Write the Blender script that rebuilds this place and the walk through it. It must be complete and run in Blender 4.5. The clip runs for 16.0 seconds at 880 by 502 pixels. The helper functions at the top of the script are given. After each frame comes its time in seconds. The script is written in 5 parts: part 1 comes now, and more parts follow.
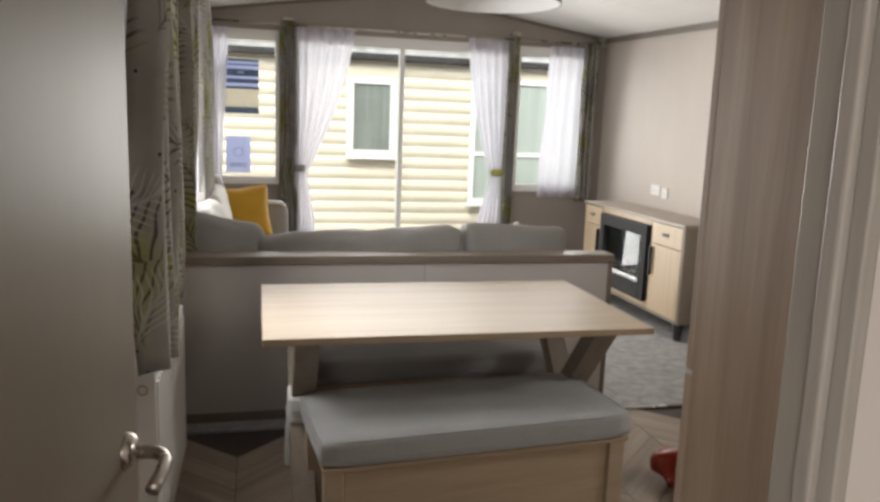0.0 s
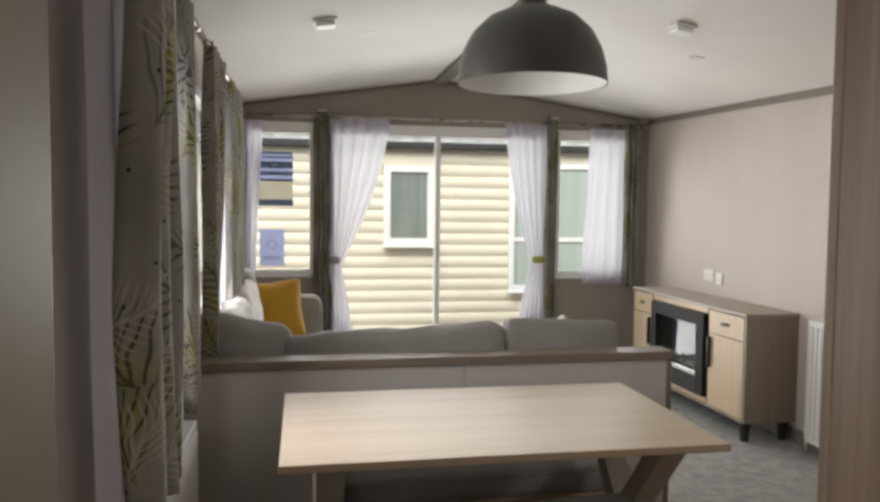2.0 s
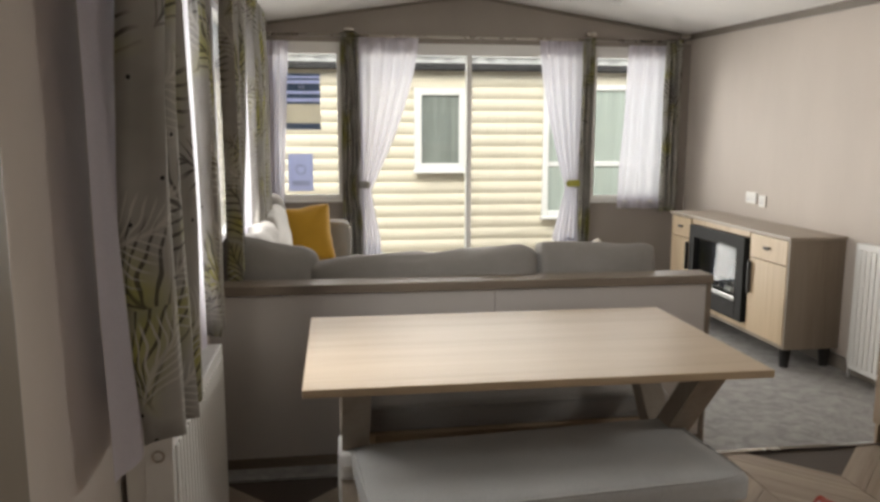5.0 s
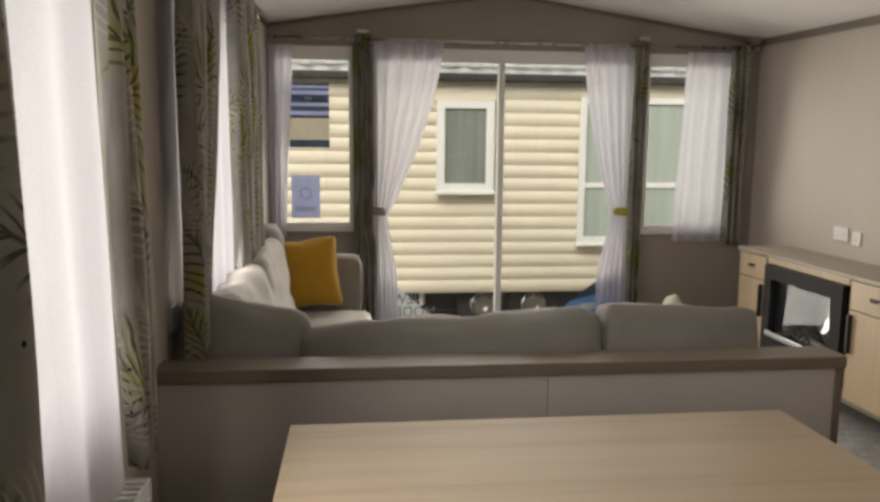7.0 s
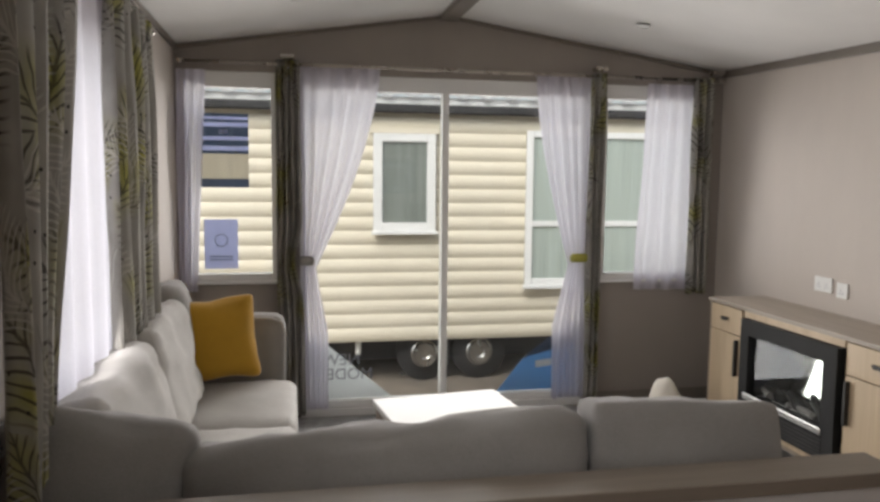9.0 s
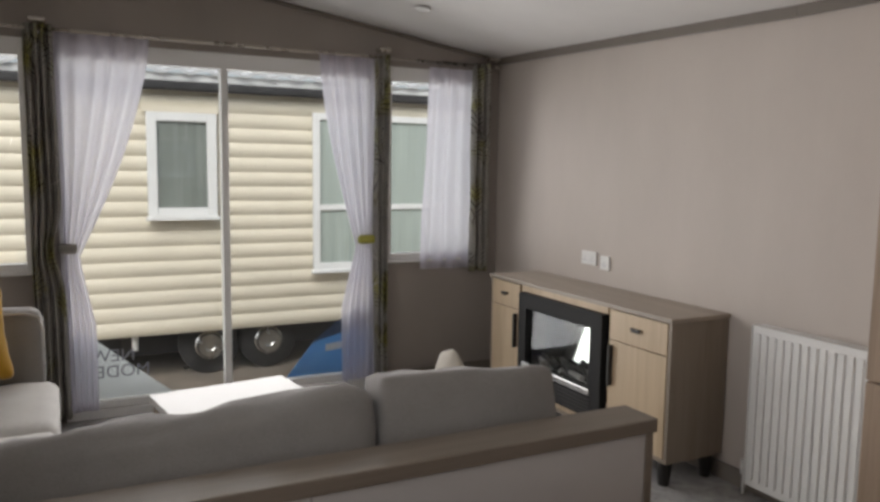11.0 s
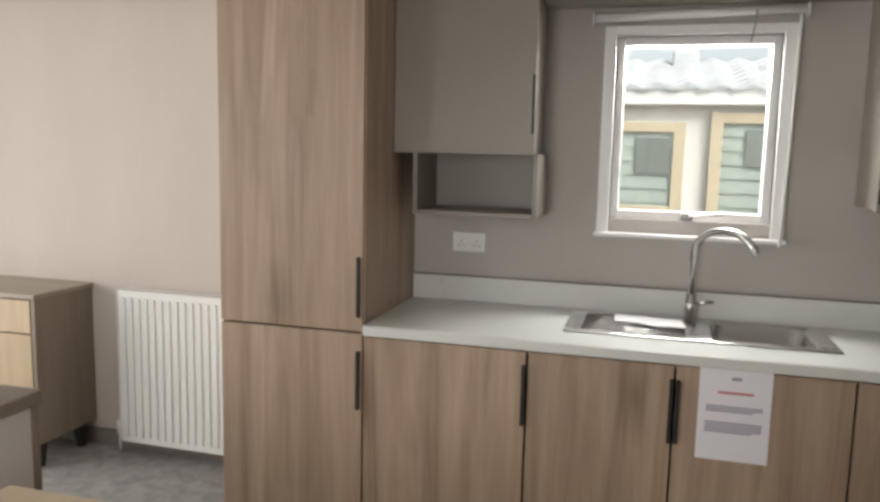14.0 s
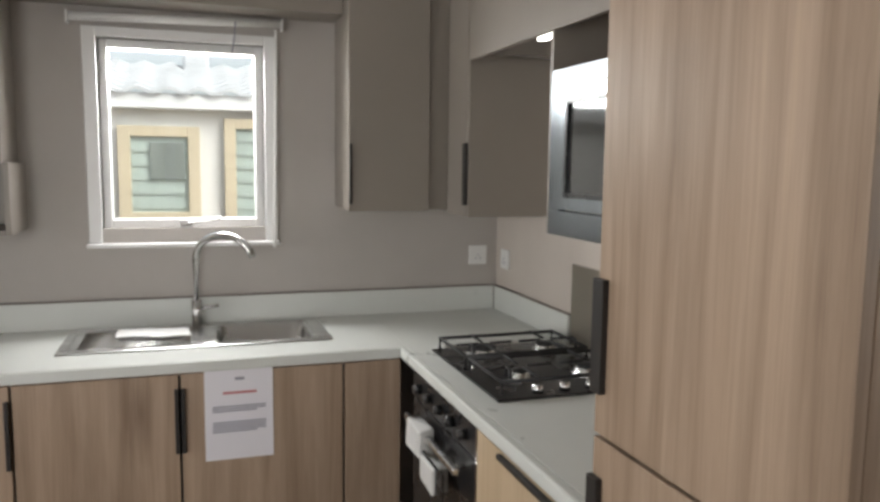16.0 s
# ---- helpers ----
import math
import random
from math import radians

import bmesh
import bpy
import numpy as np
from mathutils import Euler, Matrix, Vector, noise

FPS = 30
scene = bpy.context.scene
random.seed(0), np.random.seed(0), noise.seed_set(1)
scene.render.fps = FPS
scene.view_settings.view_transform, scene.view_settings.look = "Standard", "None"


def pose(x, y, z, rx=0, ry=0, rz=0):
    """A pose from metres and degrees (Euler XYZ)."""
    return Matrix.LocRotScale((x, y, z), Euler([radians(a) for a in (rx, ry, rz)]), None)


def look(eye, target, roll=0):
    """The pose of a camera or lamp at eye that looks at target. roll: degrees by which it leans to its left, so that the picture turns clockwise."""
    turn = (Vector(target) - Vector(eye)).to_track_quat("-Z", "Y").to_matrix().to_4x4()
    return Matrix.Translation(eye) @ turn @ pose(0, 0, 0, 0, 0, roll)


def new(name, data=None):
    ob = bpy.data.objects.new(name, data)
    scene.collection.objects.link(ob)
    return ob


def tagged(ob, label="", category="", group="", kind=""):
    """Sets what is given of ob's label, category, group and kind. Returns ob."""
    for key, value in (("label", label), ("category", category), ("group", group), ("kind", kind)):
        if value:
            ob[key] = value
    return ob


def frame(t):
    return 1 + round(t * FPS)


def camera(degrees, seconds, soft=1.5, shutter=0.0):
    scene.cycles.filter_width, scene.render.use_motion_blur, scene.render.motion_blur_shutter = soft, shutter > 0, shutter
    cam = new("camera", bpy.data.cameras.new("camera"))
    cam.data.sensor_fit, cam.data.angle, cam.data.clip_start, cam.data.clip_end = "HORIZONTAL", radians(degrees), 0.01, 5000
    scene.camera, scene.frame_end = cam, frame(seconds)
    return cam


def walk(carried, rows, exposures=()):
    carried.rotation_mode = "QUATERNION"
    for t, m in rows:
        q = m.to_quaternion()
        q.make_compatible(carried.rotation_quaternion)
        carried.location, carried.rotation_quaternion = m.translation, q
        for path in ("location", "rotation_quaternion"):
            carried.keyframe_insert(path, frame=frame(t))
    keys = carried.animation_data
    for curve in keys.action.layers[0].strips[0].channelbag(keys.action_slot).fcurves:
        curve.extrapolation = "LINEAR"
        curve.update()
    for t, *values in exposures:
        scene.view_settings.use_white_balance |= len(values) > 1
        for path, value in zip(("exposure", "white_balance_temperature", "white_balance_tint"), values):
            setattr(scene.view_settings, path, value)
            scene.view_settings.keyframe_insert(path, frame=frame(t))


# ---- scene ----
cam = camera(60.4, 16.0, soft=3.0)
METRES, EYE, TILT, LEAN, TURN = 3.0, 1.5, 0.0, 0.0, -16.0
PATH = [
    (0, (0.334, 0.312, 1.5), (0.801, 2.228, 1.169), 2.1),
    (0.5, (0.396, 0.487, 1.487), (0.712, 2.433, 1.153), 1.9),
    (1, (0.393, 0.555, 1.498), (0.688, 2.506, 1.167), 1.2),
    (1.5, (0.406, 0.581, 1.51), (0.752, 2.539, 1.288), 0.6),
    (2, (0.41, 0.604, 1.527), (0.772, 2.568, 1.413), 0.6),
    (2.5, (0.414, 0.611, 1.521), (0.792, 2.571, 1.391), 0.7),
    (3, (0.42, 0.62, 1.507), (0.799, 2.56, 1.201), 0.5),
    (5.5, (0.452, 0.814, 1.487), (0.715, 2.774, 1.188), 0.1),
    (6, (0.438, 1.047, 1.502), (0.755, 3.002, 1.222), 0.7),
    (6.5, (0.529, 1.338, 1.516), (0.761, 3.302, 1.22), 0.6),
    (7, (0.531, 1.649, 1.537), (0.752, 3.618, 1.266), 0.5),
    (7.5, (0.564, 1.909, 1.558), (0.799, 3.883, 1.337), 0.9),
    (8, (0.617, 2.143, 1.606), (0.861, 4.119, 1.411), 0.7),
    (10.5, (0.611, 2.38, 1.573), (1.38, 4.215, 1.364), 0.9),
    (11, (0.656, 2.375, 1.562), (1.555, 4.148, 1.343), 0.8),
    (11.5, (0.67, 2.349, 1.573), (1.705, 4.044, 1.338), 0.8),
    (12, (0.697, 2.343, 1.566), (1.875, 3.94, 1.316), 0.8),
    (12.5, (0.604, 2.402, 1.578), (1.971, 3.835, 1.302), 1.1),
    (13, (0.543, 2.365, 1.559), (2.056, 3.641, 1.27), 1.5),
    (13.5, (0.492, 2.295, 1.53), (2.23, 3.251, 1.275), 1.6),
    (14, (0.455, 2.314, 1.552), (2.366, 2.847, 1.294), 1.3),
    (14.5, (0.451, 2.22, 1.55), (2.423, 2.434, 1.293), 0.8),
    (15, (0.445, 2.152, 1.527), (2.427, 2.052, 1.281), 0.4),
    (15.5, (0.452, 2.208, 1.578), (2.385, 1.768, 1.312), 1.0),
    (16, (0.453, 2.157, 1.566), (2.34, 1.534, 1.338), 0.7),
]
walk(cam, [(t, look(eye, target, roll)) for t, eye, target, roll in PATH],
     [(0, 0.6, 6500, 10), (1.2, 0.5, 6500, 10), (2, 0.3, 6500, 10), (3.2, 0.42, 6800, 10), (5.5, 0.38, 6700, 10), (6.2, 0.22, 6800, 10), (7, -0.15, 7200, 11), (7.5, -0.3, 7500, 12), (8, 0.0, 6900, 12), (10.5, -0.2, 6400, 13), (11.5, -0.25, 6400, 13), (12.5, 0.0, 6500, 12), (13.2, 0.45, 6600, 10), (14.5, 0.6, 6500, 10), (16, 0.6, 6400, 10)])

# ---- plan, metres ----
XL, XR, YG = -0.10, 3.645, 7.33      # long walls and gable wall
YB, HALL = 0.83, 0.77                # kitchen back wall, its hall side
EAVE, RIDGE, XM = 2.365, 2.67, 1.63  # vaulted ceiling
T = 0.10                             # wall thickness

# ---- world, sun, window light ----
world = bpy.data.worlds.new("world")
scene.world = world
world.use_nodes = True
wn = world.node_tree.nodes
sky = wn.new("ShaderNodeTexSky")
sky.sky_type = "NISHITA"
sky.sun_disc = False
sky.sun_elevation, sky.sun_rotation = radians(45), radians(217)
sky.air_density, sky.dust_density, sky.ozone_density = 1.0, 4.0, 1.0
wn["Background"].inputs["Strength"].default_value = 0.15
milk = wn.new("ShaderNodeHueSaturation")  # thin high cloud
milk.inputs["Saturation"].default_value, milk.inputs["Value"].default_value = 0.3, 1.25
world.node_tree.links.new(sky.outputs[0], milk.inputs["Color"])
world.node_tree.links.new(milk.outputs[0], wn["Background"].inputs[0])
sun = new("sun", bpy.data.lights.new("sun", "SUN"))
sun.data.energy, sun.data.angle, sun.data.color = 1.9, radians(30), (1.0, 0.96, 0.9)
sun.matrix_world = look((-4.5, -4, 10), (1.5, 4, 0))


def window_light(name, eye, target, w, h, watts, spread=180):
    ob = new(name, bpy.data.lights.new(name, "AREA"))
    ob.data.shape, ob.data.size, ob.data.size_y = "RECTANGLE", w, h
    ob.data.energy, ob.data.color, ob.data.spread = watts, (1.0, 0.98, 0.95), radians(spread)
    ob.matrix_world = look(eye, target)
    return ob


# Added lamps inside the curtains stand in for daylight from these windows.
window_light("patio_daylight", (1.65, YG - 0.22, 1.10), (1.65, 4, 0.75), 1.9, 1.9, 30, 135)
window_light("gable_left_daylight", (0.23, YG - 0.20, 1.55), (0.23, 4, 1.1), 0.55, 1.15, 4, 135)
window_light("gable_right_daylight", (3.1, YG - 0.20, 1.55), (3.1, 4, 1.1), 0.65, 1.15, 5, 135)
window_light("dining_daylight", (0.09, 3.05, 1.45), (2, 3.05, 1.2), 0.5, 1.1, 8, 140)
window_light("sofa_daylight", (0.10, 4.95, 1.52), (2, 4.95, 1.1), 0.5, 1.1, 4.5, 140)
# Added lamps outside the glass, which light the voile and the kitchen.
window_light("patio_opening", (1.65, YG + 0.14, 1.16), (1.65, 4, 1.16), 1.85, 2.0, 11)
window_light("gable_left_opening", (0.23, YG + 0.14, 1.58), (0.23, 4, 1.58), 0.5, 1.2, 2.2)
window_light("gable_right_opening", (3.1, YG + 0.14, 1.58), (3.1, 4, 1.58), 0.62, 1.2, 2.4)
window_light("dining_opening", (XL - 0.13, 3.09, 1.53), (2, 3.09, 1.53), 0.65, 1.1, 2)
window_light("sofa_opening", (XL - 0.13, 5.12, 1.53), (2, 5.12, 1.53), 1.15, 1.1, 3)
window_light("kitchen_daylight", (XR + 0.20, 2.175, 1.98), (XR - 0.6, 2.175, 1.3), 0.56, 0.3, 18)
# Added fill lamp in an unseen hall opening, brightens the doorway side.
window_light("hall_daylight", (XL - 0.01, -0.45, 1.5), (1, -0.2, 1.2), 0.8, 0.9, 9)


# ---- materials ----
def mat(name, rough=0.6, metal=0.0):
    m = bpy.data.materials.new(name)
    m.use_nodes = True
    b = m.node_tree.nodes["Principled BSDF"]
    b.inputs["Roughness"].default_value = rough
    b.inputs["Metallic"].default_value = metal
    return m, m.node_tree.nodes, m.node_tree.links, b


def ramp(nodes, links, src, c0, c1, p0=0.3, p1=0.7):
    r = nodes.new("ShaderNodeValToRGB")
    r.color_ramp.elements[0].position, r.color_ramp.elements[1].position = p0, p1
    r.color_ramp.elements[0].color, r.color_ramp.elements[1].color = (*c0, 1), (*c1, 1)
    links.new(src, r.inputs[0])
    return r.outputs[0]


def coords(nodes, links, scale=(1, 1, 1), kind="Object", rot=(0, 0, 0)):
    tc, mp = nodes.new("ShaderNodeTexCoord"), nodes.new("ShaderNodeMapping")
    mp.inputs["Scale"].default_value = scale
    mp.inputs["Rotation"].default_value = rot
    links.new(tc.outputs[kind], mp.inputs[0])
    return mp.outputs[0]


def noisy(nodes, links, vec, scale, detail=4, rough=0.6, dist=0.0):
    n = nodes.new("ShaderNodeTexNoise")
    n.inputs["Scale"].default_value, n.inputs["Detail"].default_value = scale, detail
    n.inputs["Roughness"].default_value, n.inputs["Distortion"].default_value = rough, dist
    links.new(vec, n.inputs["Vector"])
    return n.outputs["Fac"]


def mixed(nodes, links, fac, a, b, mode="MIX"):
    n = nodes.new("ShaderNodeMix")
    n.data_type, n.blend_type = "RGBA", mode
    for sock, v in ((n.inputs["Factor"], fac), (n.inputs["A"], a), (n.inputs["B"], b)):
        if isinstance(v, (int, float)):
            sock.default_value = v
        elif isinstance(v, tuple):
            sock.default_value = (*v, 1)
        else:
            links.new(v, sock)
    return n.outputs["Result"]


def bumped(nodes, links, b, height, strength=0.2, dist=0.002):
    n = nodes.new("ShaderNodeBump")
    n.inputs["Strength"].default_value, n.inputs["Distance"].default_value = strength, dist
    links.new(height, n.inputs["Height"])
    links.new(n.outputs[0], b.inputs["Normal"])


def plain(name, c, rough=0.6, metal=0.0, vary=0.08, grain=60, bump=0.15, stretch=(1, 1, 1)):
    """A painted, moulded or metal surface with broad unevenness and fine grain."""
    m, n, l, b = mat(name, rough, metal)
    v = coords(n, l, stretch)
    broad = ramp(n, l, noisy(n, l, v, 2.3), tuple(x * (1 - vary) for x in c), tuple(min(1, x * (1 + vary)) for x in c))
    fine = noisy(n, l, v, grain, 3)
    col = mixed(n, l, 0.25 * min(1, vary * 4), broad, ramp(n, l, fine, tuple(x * 0.8 for x in c), tuple(min(1, x * 1.15) for x in c)))
    l.new(col, b.inputs["Base Color"])
    if bump:
        bumped(n, l, b, fine, bump, 0.001)
    rr = n.new("ShaderNodeMapRange")
    rr.inputs["To Min"].default_value, rr.inputs["To Max"].default_value = max(0.02, rough - 0.07), min(1, rough + 0.07)
    l.new(noisy(n, l, v, 7), rr.inputs[0])
    l.new(rr.outputs[0], b.inputs["Roughness"])
    return m


def wood(name, dark, mid, light, axis="z", rough=0.45, scale=1.0):
    """Board grain running along one axis: long streaks, cathedral figure, pores and a few knots."""
    m, n, l, b = mat(name, rough)
    k = {"x": (0.05, 1, 1), "y": (1, 0.05, 1), "z": (1, 1, 0.06)}[axis]
    info = n.new("ShaderNodeObjectInfo")
    tc = n.new("ShaderNodeTexCoord")
    add = n.new("ShaderNodeVectorMath")
    add.operation = "MULTIPLY_ADD"
    comb = n.new("ShaderNodeCombineXYZ")
    for i in range(3):
        l.new(info.outputs["Random"], comb.inputs[i])
    l.new(comb.outputs[0], add.inputs[0])
    add.inputs[1].default_value = (9.0, 7.0, 5.0)
    l.new(tc.outputs["Object"], add.inputs[2])
    mp = n.new("ShaderNodeMapping")
    mp.inputs["Scale"].default_value = k
    l.new(add.outputs[0], mp.inputs[0])
    v = mp.outputs[0]
    big = noisy(n, l, v, 4.6 * scale, 3, 0.55, 0.9)
    streak = noisy(n, l, v, 12 * scale, 6, 0.7, 0.5)
    kf = {"x": (0.012, 1, 1), "y": (1, 0.012, 1), "z": (1, 1, 0.012)}[axis]
    mp2 = n.new("ShaderNodeMapping")
    mp2.inputs["Scale"].default_value = kf
    l.new(add.outputs[0], mp2.inputs[0])
    pores = noisy(n, l, mp2.outputs[0], 210 * scale, 3, 0.7)
    rings = n.new("ShaderNodeMath")
    rings.operation = "PINGPONG"
    mul = n.new("ShaderNodeMath")
    mul.operation = "MULTIPLY"
    mul.inputs[1].default_value = 9.0
    l.new(big, mul.inputs[0])
    l.new(mul.outputs[0], rings.inputs[0])
    rings.inputs[1].default_value = 1.0
    c = mixed(n, l, 0.55, ramp(n, l, big, mid, light, 0.35, 0.65), ramp(n, l, streak, dark, light, 0.35, 0.68))
    c = mixed(n, l, 0.14, c, ramp(n, l, rings.outputs[0], dark, light, 0.1, 0.5))
    c = mixed(n, l, 0.14, c, ramp(n, l, pores, dark, mid, 0.42, 0.55))
    # sparse knots, drawn out along the grain
    mp4 = n.new("ShaderNodeMapping")
    mp4.inputs["Scale"].default_value = {"x": (0.3, 1, 1), "y": (1, 0.3, 1), "z": (1, 1, 0.3)}[axis]
    l.new(add.outputs[0], mp4.inputs[0])
    vk = n.new("ShaderNodeTexVoronoi")
    vk.inputs["Scale"].default_value = 3.0 * scale
    l.new(mp4.outputs[0], vk.inputs["Vector"])
    kd = mixed(n, l, 0.25, vk.outputs["Distance"], streak)
    c = mixed(n, l, ramp(n, l, kd, (0.75, 0.75, 0.75), (0, 0, 0), 0.14, 0.26), c, dark)
    # short pale ribs across the grain, in patches
    kr = {"x": (55, 6, 6), "y": (6, 55, 6), "z": (6, 6, 55)}[axis]
    mp3 = n.new("ShaderNodeMapping")
    mp3.inputs["Scale"].default_value = kr
    l.new(add.outputs[0], mp3.inputs[0])
    ribs = ramp(n, l, noisy(n, l, mp3.outputs[0], 1.6 * scale, 2), (0, 0, 0), (1, 1, 1), 0.56, 0.66)
    where = ramp(n, l, noisy(n, l, v, 3.1 * scale, 2), (0, 0, 0), (0.3, 0.3, 0.3), 0.62, 0.70)
    c = mixed(n, l, mixed(n, l, 1.0, ribs, where, "MULTIPLY"), c, light)
    l.new(c, b.inputs["Base Color"])
    bumped(n, l, b, pores, 0.12, 0.0008)
    return m


def fabric(name, c, rough=0.9, weave=420):
    m, n, l, b = mat(name, rough)
    v = coords(n, l)
    fine, broad = noisy(n, l, v, weave, 2), noisy(n, l, v, 5, 4)
    col = mixed(n, l, 0.5, ramp(n, l, fine, tuple(x * 0.68 for x in c), tuple(min(1, x * 1.25) for x in c), 0.35, 0.65),
                ramp(n, l, broad, tuple(x * 0.85 for x in c), tuple(min(1, x * 1.1) for x in c)))
    l.new(col, b.inputs["Base Color"])
    b.inputs["Sheen Weight"].default_value = 0.2
    bumped(n, l, b, mixed(n, l, 0.5, fine, noisy(n, l, v, 14, 3)), 0.35, 0.004)
    return m


def leaf_print():
    """Grey-taupe curtain cloth with dark sprays of fine branches and lime and yellow leaf patches."""
    m, n, l, b = mat("leaf_print_cloth", 0.85)
    v = coords(n, l, (1, 1, 1), "UV")
    warp = n.new("ShaderNodeTexNoise")
    warp.inputs["Scale"].default_value = 5
    l.new(v, warp.inputs["Vector"])
    off = n.new("ShaderNodeVectorMath")
    off.operation = "MULTIPLY_ADD"
    l.new(warp.outputs["Color"], off.inputs[0])
    off.inputs[1].default_value = (0.09, 0.09, 0)
    l.new(v, off.inputs[2])
    flat = n.new("ShaderNodeVectorMath")
    flat.operation = "MULTIPLY"
    l.new(off.outputs[0], flat.inputs[0])
    flat.inputs[1].default_value = (1, 1, 0)

    def op(kind, x, y=0.0, z=0.0):
        q = n.new("ShaderNodeMath")
        q.operation = kind
        for i, val in enumerate((x, y, z)):
            if isinstance(val, (int, float)):
                q.inputs[i].default_value = val
            else:
                l.new(val, q.inputs[i])
        return q.outputs[0]

    def frond(scale, barbs, width, shift, size):
        """Feathered sprays: one to a cell, each at its own tilt, with a spine and slanting barbs. Gives the line mask and the distance."""
        sh = n.new("ShaderNodeVectorMath")
        sh.operation = "ADD"
        l.new(flat.outputs[0], sh.inputs[0])
        sh.inputs[1].default_value = (shift, shift * 0.7, 0)
        vo = n.new("ShaderNodeTexVoronoi")
        vo.voronoi_dimensions = "2D"
        vo.inputs["Scale"].default_value = scale
        l.new(sh.outputs[0], vo.inputs["Vector"])
        d = n.new("ShaderNodeVectorMath")
        d.operation = "SUBTRACT"
        l.new(sh.outputs[0], d.inputs[0])
        l.new(vo.outputs["Position"], d.inputs[1])
        tint, turn = n.new("ShaderNodeSeparateColor"), n.new("ShaderNodeVectorRotate")
        turn.rotation_type = "Z_AXIS"
        l.new(vo.outputs["Color"], tint.inputs[0])
        l.new(d.outputs[0], turn.inputs["Vector"])
        l.new(op("MULTIPLY_ADD", tint.outputs[0], 2.6, -1.3), turn.inputs["Angle"])
        s = n.new("ShaderNodeSeparateXYZ")
        l.new(turn.outputs[0], s.inputs[0])
        ax, y = op("ABSOLUTE", s.outputs[0]), s.outputs[1]
        bend = op("ADD", y, op("MULTIPLY_ADD", op("POWER", ax, 0.8), 0.75, 0.0))
        wave = op("SINE", op("MULTIPLY", bend, barbs))
        rib = ramp(n, l, wave, (0, 0, 0), (1, 1, 1), width, min(1, width + 0.14))
        spine = ramp(n, l, ax, (1, 1, 1), (0, 0, 0), 0.003, 0.006)
        reach = op("ADD", op("MULTIPLY", ax, 1.15), op("ABSOLUTE", y))
        env = ramp(n, l, reach, (1, 1, 1), (0, 0, 0), size * 0.75, size)
        both = mixed(n, l, 1.0, rib, spine, "LIGHTEN")
        return mixed(n, l, 1.0, both, env, "MULTIPLY"), op("MULTIPLY", reach, 2.4)
    lines, near = frond(3.0, 150, 0.62, 0.0, 0.20)
    lines2, near2 = frond(3.6, 210, 0.60, 1.7, 0.15)
    tone = ramp(n, l, noisy(n, l, v, 3.5, 3), (0.31, 0.295, 0.265), (0.47, 0.455, 0.42))
    patch = mixed(n, l, 1.0, ramp(n, l, near, (1, 1, 1), (0, 0, 0), 0.12, 0.55), ramp(n, l, noisy(n, l, v, 2.6, 2), (0, 0, 0), (1, 1, 1), 0.44, 0.56), "MULTIPLY")
    lime = ramp(n, l, noisy(n, l, v, 9, 2), (0.30, 0.29, 0.04), (0.46, 0.43, 0.07))
    gate = n.new("ShaderNodeMath")
    gate.operation = "MULTIPLY"
    gate.inputs[1].default_value = 0.85
    l.new(patch, gate.inputs[0])
    c = mixed(n, l, gate.outputs[0], tone, lime)
    g2 = n.new("ShaderNodeMath")
    g2.operation = "MULTIPLY"
    g2.inputs[1].default_value = 0.8
    l.new(lines, g2.inputs[0])
    c = mixed(n, l, g2.outputs[0], c, (0.045, 0.038, 0.032))
    g3 = n.new("ShaderNodeMath")
    g3.operation = "MULTIPLY"
    g3.inputs[1].default_value = 0.7
    l.new(lines2, g3.inputs[0])
    c = mixed(n, l, g3.outputs[0], c, (0.62, 0.60, 0.55))
    dots = n.new("ShaderNodeTexVoronoi")
    dots.voronoi_dimensions = "2D"
    dots.inputs["Scale"].default_value = 6
    l.new(v, dots.inputs["Vector"])
    c = mixed(n, l, ramp(n, l, dots.outputs["Distance"], (1, 1, 1), (0, 0, 0), 0.025, 0.035), c, (0.02, 0.02, 0.02))
    l.new(c, b.inputs["Base Color"])
    bumped(n, l, b, noisy(n, l, v, 500, 2), 0.25, 0.001)
    tl, mx = n.new("ShaderNodeBsdfTranslucent"), n.new("ShaderNodeMixShader")
    l.new(c, tl.inputs[0])
    mx.inputs[0].default_value = 0.3
    l.new(b.outputs[0], mx.inputs[1])
    l.new(tl.outputs[0], mx.inputs[2])
    l.new(mx.outputs[0], n["Material Output"].inputs[0])
    return m


def sheer_cloth(name, density):
    m, n, l, b = mat(name, 0.9)
    out = n["Material Output"]
    n.remove(b)
    tr, di, tl = n.new("ShaderNodeBsdfTransparent"), n.new("ShaderNodeBsdfDiffuse"), n.new("ShaderNodeBsdfTranslucent")
    col = ramp(n, l, noisy(n, l, coords(n, l), 300, 2), (0.78, 0.76, 0.84), (0.88, 0.86, 0.94))
    l.new(col, di.inputs[0])
    l.new(col, tl.inputs[0])
    a, c = n.new("ShaderNodeMixShader"), n.new("ShaderNodeMixShader")
    a.inputs[0].default_value = 0.72
    l.new(di.outputs[0], a.inputs[1])
    l.new(tl.outputs[0], a.inputs[2])
    c.inputs[0].default_value = density
    l.new(tr.outputs[0], c.inputs[1])
    l.new(a.outputs[0], c.inputs[2])
    l.new(c.outputs[0], out.inputs[0])
    return m


